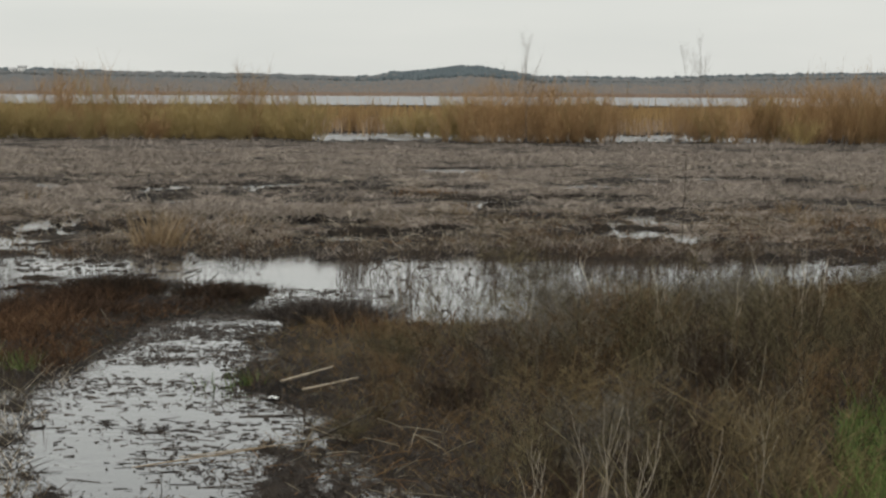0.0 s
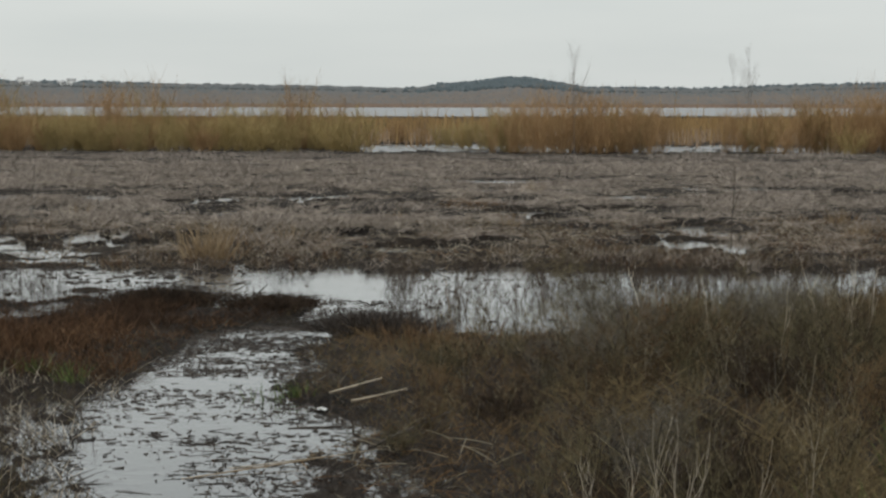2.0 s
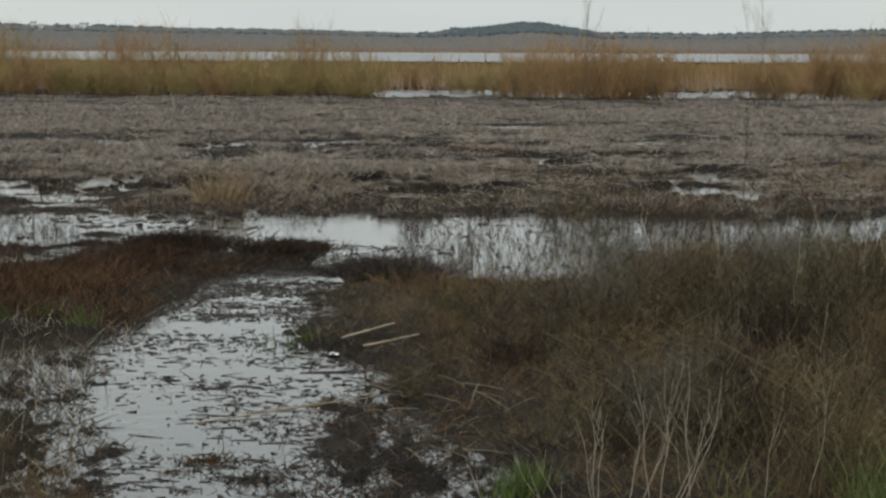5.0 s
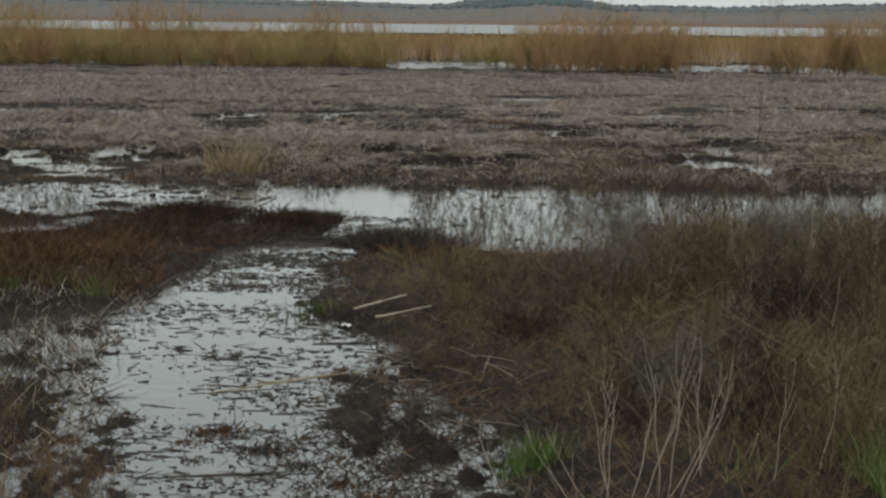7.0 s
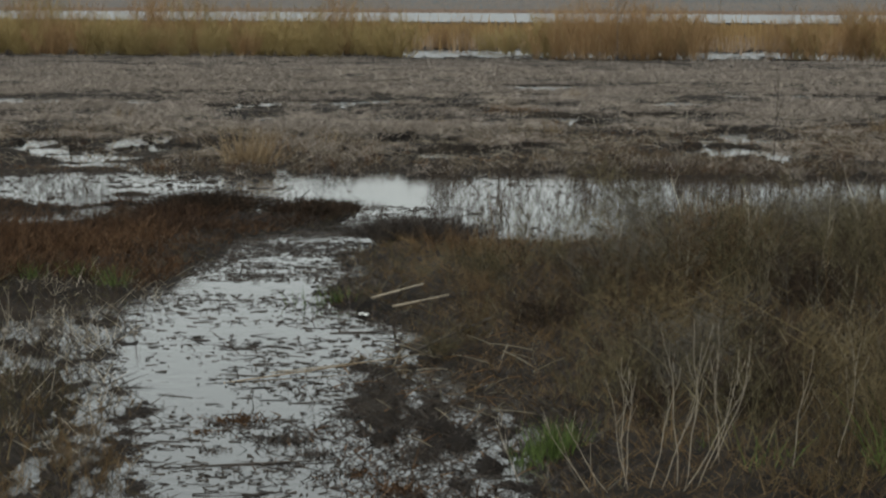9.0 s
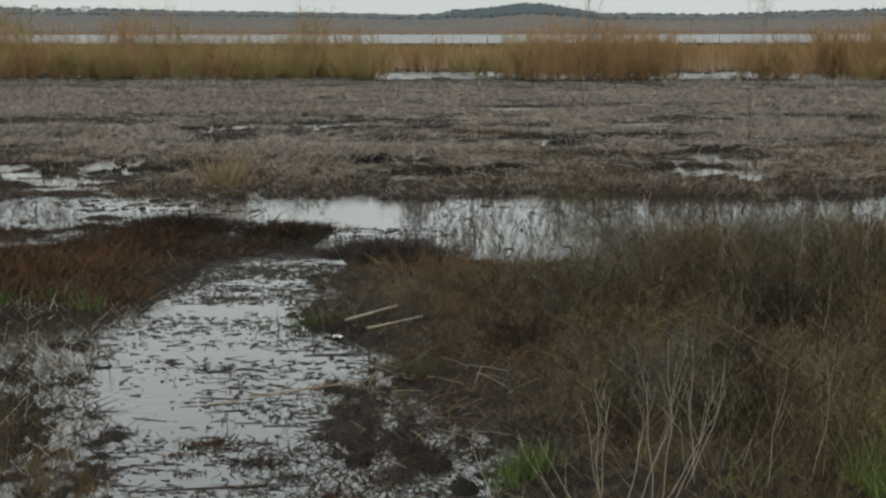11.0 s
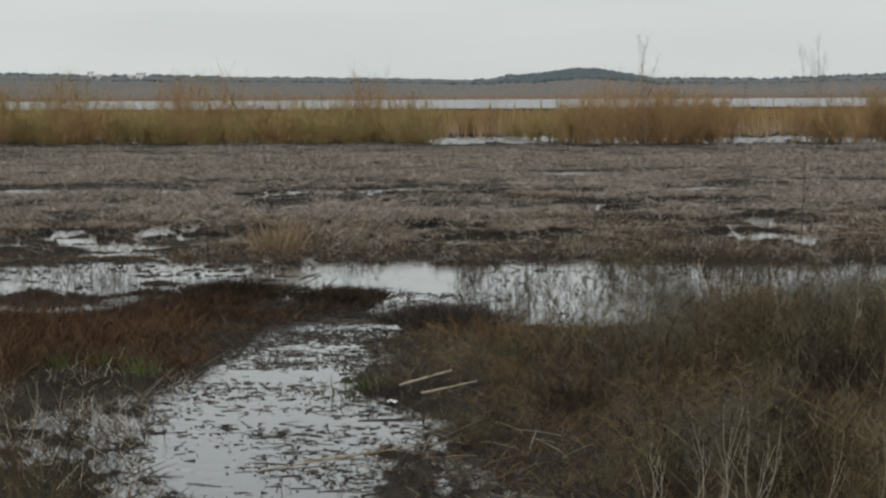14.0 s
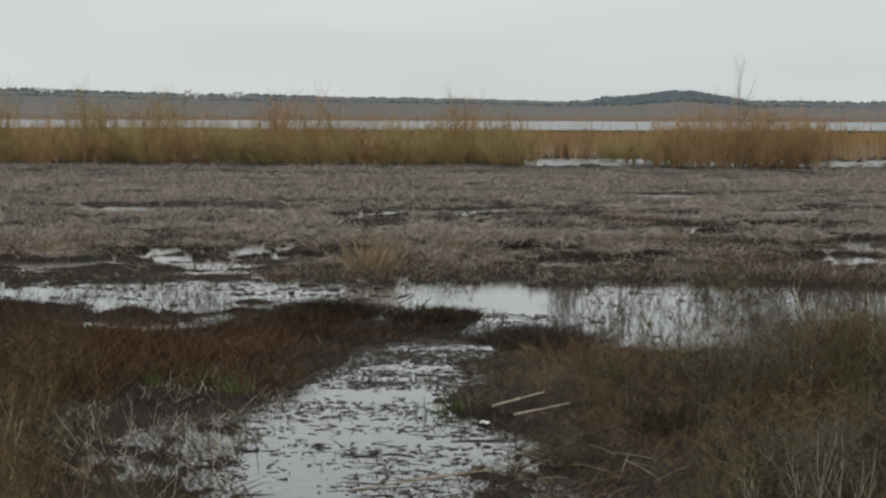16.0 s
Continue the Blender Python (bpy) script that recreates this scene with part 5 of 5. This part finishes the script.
for x, y, s, m in ((-1.1, 15.7, 1.0, M_RUST), (-1.27, 15.27, 0.6, M_RUST), (-0.78, 15.0, 1.0, M_TWIG), (-0.24, 13.9, 0.7, M_RUST), (-0.05, 13.35, 1.1, M_RUST), (-1.15, 14.6, 0.5, M_TWIG), (-0.55, 14.5, 0.7, M_TWIG), (0.05, 14.4, 0.8, M_TWIG), (-1.75, 14.6, 0.8, M_TWIG), (-0.4, 15.9, 0.7, M_TWIG)):
    tuft("leaf_clump", "sodden brown clump of leaves and stems in the shallows", "leaf clump", x, y, int(130 * s), 0.11 * s, 0.20 * s, 2.0, m, "leaf clumps", 0.012)
stick("broken_reed_stem", "pale broken stem lying on the bank", "stick", (-0.34, 21.6, 0.10), (0.11, 21.95, 0.19), 0.013, M_STALK, "pale stems")
stick("broken_reed_stem", "pale broken stem lying on the bank", "stick", (-0.15, 21.0, 0.10), (0.32, 21.2, 0.18), 0.011, M_STALK, "pale stems")
stick("drift_stick", "long thin brown stick lying in the shallows", "stick", (-1.3, 17.3, 0.0), (0.1, 18.4, 0.06), 0.005, M_TAN, "drift sticks")
stick("drift_stick", "long thin pale stick lying in the shallows", "stick", (-1.0, 17.8, 0.0), (-0.1, 18.3, 0.04), 0.005, M_STALK, "drift sticks")
stick("drift_stick", "dark wet stick floating on the water", "stick", (-1.3, 14.1, 0.0), (-0.4, 14.3, 0.01), 0.007, M_TWIG, "drift sticks")
stick("drift_stick", "dark bent stick at the water's edge", "stick", (0.0, 18.3, 0.08), (0.62, 19.3, 0.22), 0.013, M_TWIG, "drift sticks")
stick("drift_stick", "dark wet stick floating on the water", "stick", (-0.65, 20.0, 0.0), (-0.12, 20.1, 0.01), 0.009, M_TWIG, "drift sticks")
stick("drift_stick", "dark upright stub at the water's edge", "stick", (-0.13, 20.0, -0.03), (-0.12, 20.0, 0.17), 0.008, M_TWIG, "drift sticks")
for k in range(26):
    x, y = float(rng.uniform(-2.2, 0.3)), float(rng.uniform(13.4, 27))
    if max(left_in(np.array([x]), np.array([y]))[0], right_in(np.array([x]), np.array([y]))[0]) < 0:
        q, L = rng.uniform(-3, 3), rng.uniform(0.12, 0.34)
        stick("drift_stick", "dark wet stick floating on the water", "stick", (x, y, 0.0), (x + L * math.cos(q), y + L * math.sin(q), 0.005), 0.004, M_TWIG, "drift sticks")
for k in range(150):
    x, y = float(rng.normal(0.34, 0.3)), float(rng.normal(17.6, 1.3))
    q, L, zz = rng.uniform(-3.1, 3.1), rng.uniform(0.10, 0.34), on(x, y)
    stick("fallen_twig", "brown twig fallen across the muddy bank", "twig", (x, y, zz + 0.01), (x + L * math.cos(q), y + L * math.sin(q), zz + rng.uniform(0.03, 0.16)), 0.0042, M_FOX if k % 4 == 0 else M_PALETWIG if k % 4 == 1 else M_BARK, "fallen twigs", 0.03)


def stalk(x, y, tall, lean, seed, mat, label, branches=5, r=0.007):
    """A bleached forb stalk: a crooked stem with a few upturned branches."""
    t = thing("weed_stalk", label, "stalk", (x, y, on(x, y) - 0.03), group="weed stalks")
    way = np.array([[lean[0], lean[1], 1.0]])
    bend = np.array([[-lean[0] * 0.25 + rng.normal(0, 0.08), 0.05, 0.0]]) * tall
    v, f, _ = rods(np.zeros((1, 3)), way, tall, r, r * 0.25, bend, 9, 6)
    kink = np.sin(v[:, 2:3] * 14 + x * 40) * np.array([[0.011, 0.006, 0.0]]) * np.clip(v[:, 2:3] * 4, 0, 1)
    v = v + kink
    stem = part("stem", mesh("stem", v, f, mat), t)
    if branches:
        s = rng.uniform(0.3, 0.9, branches)
        b = way / np.linalg.norm(way) * (tall * s)[:, None] + bend * (s * s)[:, None]
        L = tall * rng.uniform(0.25, 0.6, branches) * (1.15 - s)
        out, bow = fan(branches, 0.7), fan(branches, 0.1, 0.4) * 0.1
        for q in range(branches):
            v, f, _ = rods(b[q:q + 1], out[q:q + 1], L[q], r * 0.5, r * 0.2, bow[q:q + 1], 4, 5)
            part("branch", mesh("branch", v, f, mat), stem)
    return t


DULL = "thin dull brown dead stalk rising from the thicket"
PALE, DARK = "bleached dead weed stalk standing in the thicket", "dark thin dead stalk standing alone"
for x, y, tall, lx in ((1.14, 12.9, 0.66, -0.20), (1.06, 12.9, 0.62, -0.95), (1.30, 12.9, 1.02, 0.42), (1.41, 12.9, 0.82, 0.68), (1.44, 13.0, 0.98, 0.20), (1.40, 13.0, 0.92, 0.02), (0.95, 12.9, 0.55, -0.75),
                       (1.24, 12.9, 0.72, 0.28), (1.50, 13.0, 0.8, 0.45), (1.12, 13.0, 0.7, 0.15), (2.28, 13.3, 0.75, 0.3), (2.05, 13.3, 0.72, 0.1), (1.70, 13.6, 0.85, -0.1), (0.62, 13.6, 0.5, -0.6), (1.16, 13.4, 0.7, -0.08), (1.62, 13.5, 0.8, 0.55)):
    stalk(x, y, tall * 0.95, (lx, 0.05), 1, M_STALK, PALE, 3, 0.0031)
for x, y, tall, lx in ((4.45, 23.2, 1.15, 0.08), (4.35, 23.4, 1.1, -0.3), (4.55, 23.2, 1.05, 0.3), (2.85, 25.5, 0.85, -0.25), (3.3, 24.5, 0.8, 0.1), (3.6, 22.0, 0.9, 0.12)):
    stalk(x, y, tall, (lx, 0.0), 2, M_STALK, PALE, 5, 0.0058)
stalk(5.85, 40.5, 1.65, (0.02, 0.0), 3, M_TWIG, DARK, 5, 0.012)
for x, y, tall, lx in ((-4.4, 27.0, 0.9, 0.02), (-4.15, 27.5, 0.8, 0.1), (-4.9, 26.0, 0.8, 0.25), (-6.6, 23.0, 0.95, 0.03), (-5.2, 25.0, 0.7, -0.2), (-6.0, 29, 0.7, 0.1), (-7.0, 27, 0.7, -0.1), (2.2, 21.0, 0.9, 0.02), (-3.9, 30, 0.6, 0.1)):
    stalk(x, y, tall, (lx, 0.0), 4, M_BARK, DARK, 5, 0.008)
for x, y, tall, lx in ((-3.05, 18.5, 0.55, 0.25), (-3.2, 18.8, 0.45, -0.3), (-3.75, 17.5, 0.6, 0.2), (-4.2, 18.5, 0.7, -0.15), (-4.8, 17.5, 0.7, 0.1), (-3.5, 16.5, 0.55, 0.3), (-5.6, 17.0, 0.8, 0.05), (-2.9, 16.0, 0.5, 0.2)):
    stalk(x, y, tall, (lx, 0.0), 5, M_STALK, PALE, 4, 0.0045)
for k in range(26):
    x, y = float(rng.uniform(0.8, 6.0)), float(rng.uniform(14.5, 29))
    if right_in(np.array([x]), np.array([y]))[0] > 0.6 and x < y * 0.25:
        stalk(x, y, float(rng.uniform(0.6, 0.95)), (float(rng.normal(0, 0.2)), 0.0), 6, M_GREYTWIG if k % 3 == 0 else M_BROWNWEED, DULL, 4, 0.0034)

# a scrap of white litter and a pale lump
sc = thing("plastic_scrap", "small crumpled white plastic scrap at the water's edge", "litter", (-0.39, 21.0, on(-0.39, 21.0)))
bm = bmesh.new()
bmesh.ops.create_grid(bm, x_segments=6, y_segments=4, size=0.5)
for p in bm.verts:
    p.co = Vector((p.co.x * 0.09, p.co.y * 0.09, 0.012 + 0.010 * math.sin(p.co.x * 9) * math.cos(p.co.y * 7) + rng.uniform(0, 0.006)))
bmesh.ops.solidify(bm, geom=bm.faces[:], thickness=0.004)
me = bpy.data.meshes.new("film")
bm.to_mesh(me)
bm.free()
me.materials.append(M_PALE)
part("film", me, sc)


def stake(x, y, tall, lean):
    """A weathered stake: a crooked tapering post with a splintered head."""
    t = thing("marsh_stake", "pale weathered stake standing in the dead grass", "stake", (x, y, on(x, y) - 0.05), group="marsh stakes")
    v, f, _ = rods(np.zeros((1, 3)), np.array([[lean, 0.0, 1.0]]), tall, 0.034, 0.026, np.array([[0.03, 0.0, 0.0]]), 5, 7)
    post = part("post", mesh("post", v + rng.normal(0, 0.003, v.shape), f, M_PALEMUD), t)
    b = np.tile(np.array([[lean, 0.0, 1.0]]) * tall * 0.97, (5, 1)) + rng.normal(0, 0.012, (5, 3))
    v, f, _ = rods(b, fan(5, 0.35), rng.uniform(0.04, 0.10, 5), 0.010, 0.002, None, 1, 4)
    part("splinter", mesh("splinter", v, f, M_PALEMUD), post)


stake(-13.68, 87.4, 0.42, 0.1)
stake(-7.45, 55.6, 0.24, -0.1)


def stone(x, y, s):
    t = thing("pale_stone", "pale weathered stone half sunk in the ground", "stone", (x, y, on(x, y)), float(rng.uniform(0, 360)), "pale stones")
    bm = bmesh.new()
    bmesh.ops.create_icosphere(bm, subdivisions=2, radius=1)
    for p in bm.verts:
        k = 1 + 0.35 * (noise.noise(p.co * 1.6 + Vector((x, y, 0))))
        p.co = Vector((p.co.x * s * k, p.co.y * s * 0.8 * k, p.co.z * s * 0.55 * k + s * 0.1))
    me = bpy.data.meshes.new("stone")
    bm.to_mesh(me)
    bm.free()
    me.materials.append(M_PALEMUD)
    part("body", me, t)


stone(2.72, 13.55, 0.07)
stone(-3.05, 20.6, 0.05)
stone(-3.25, 20.0, 0.045)
stone(2.49, 80.3, 0.10)
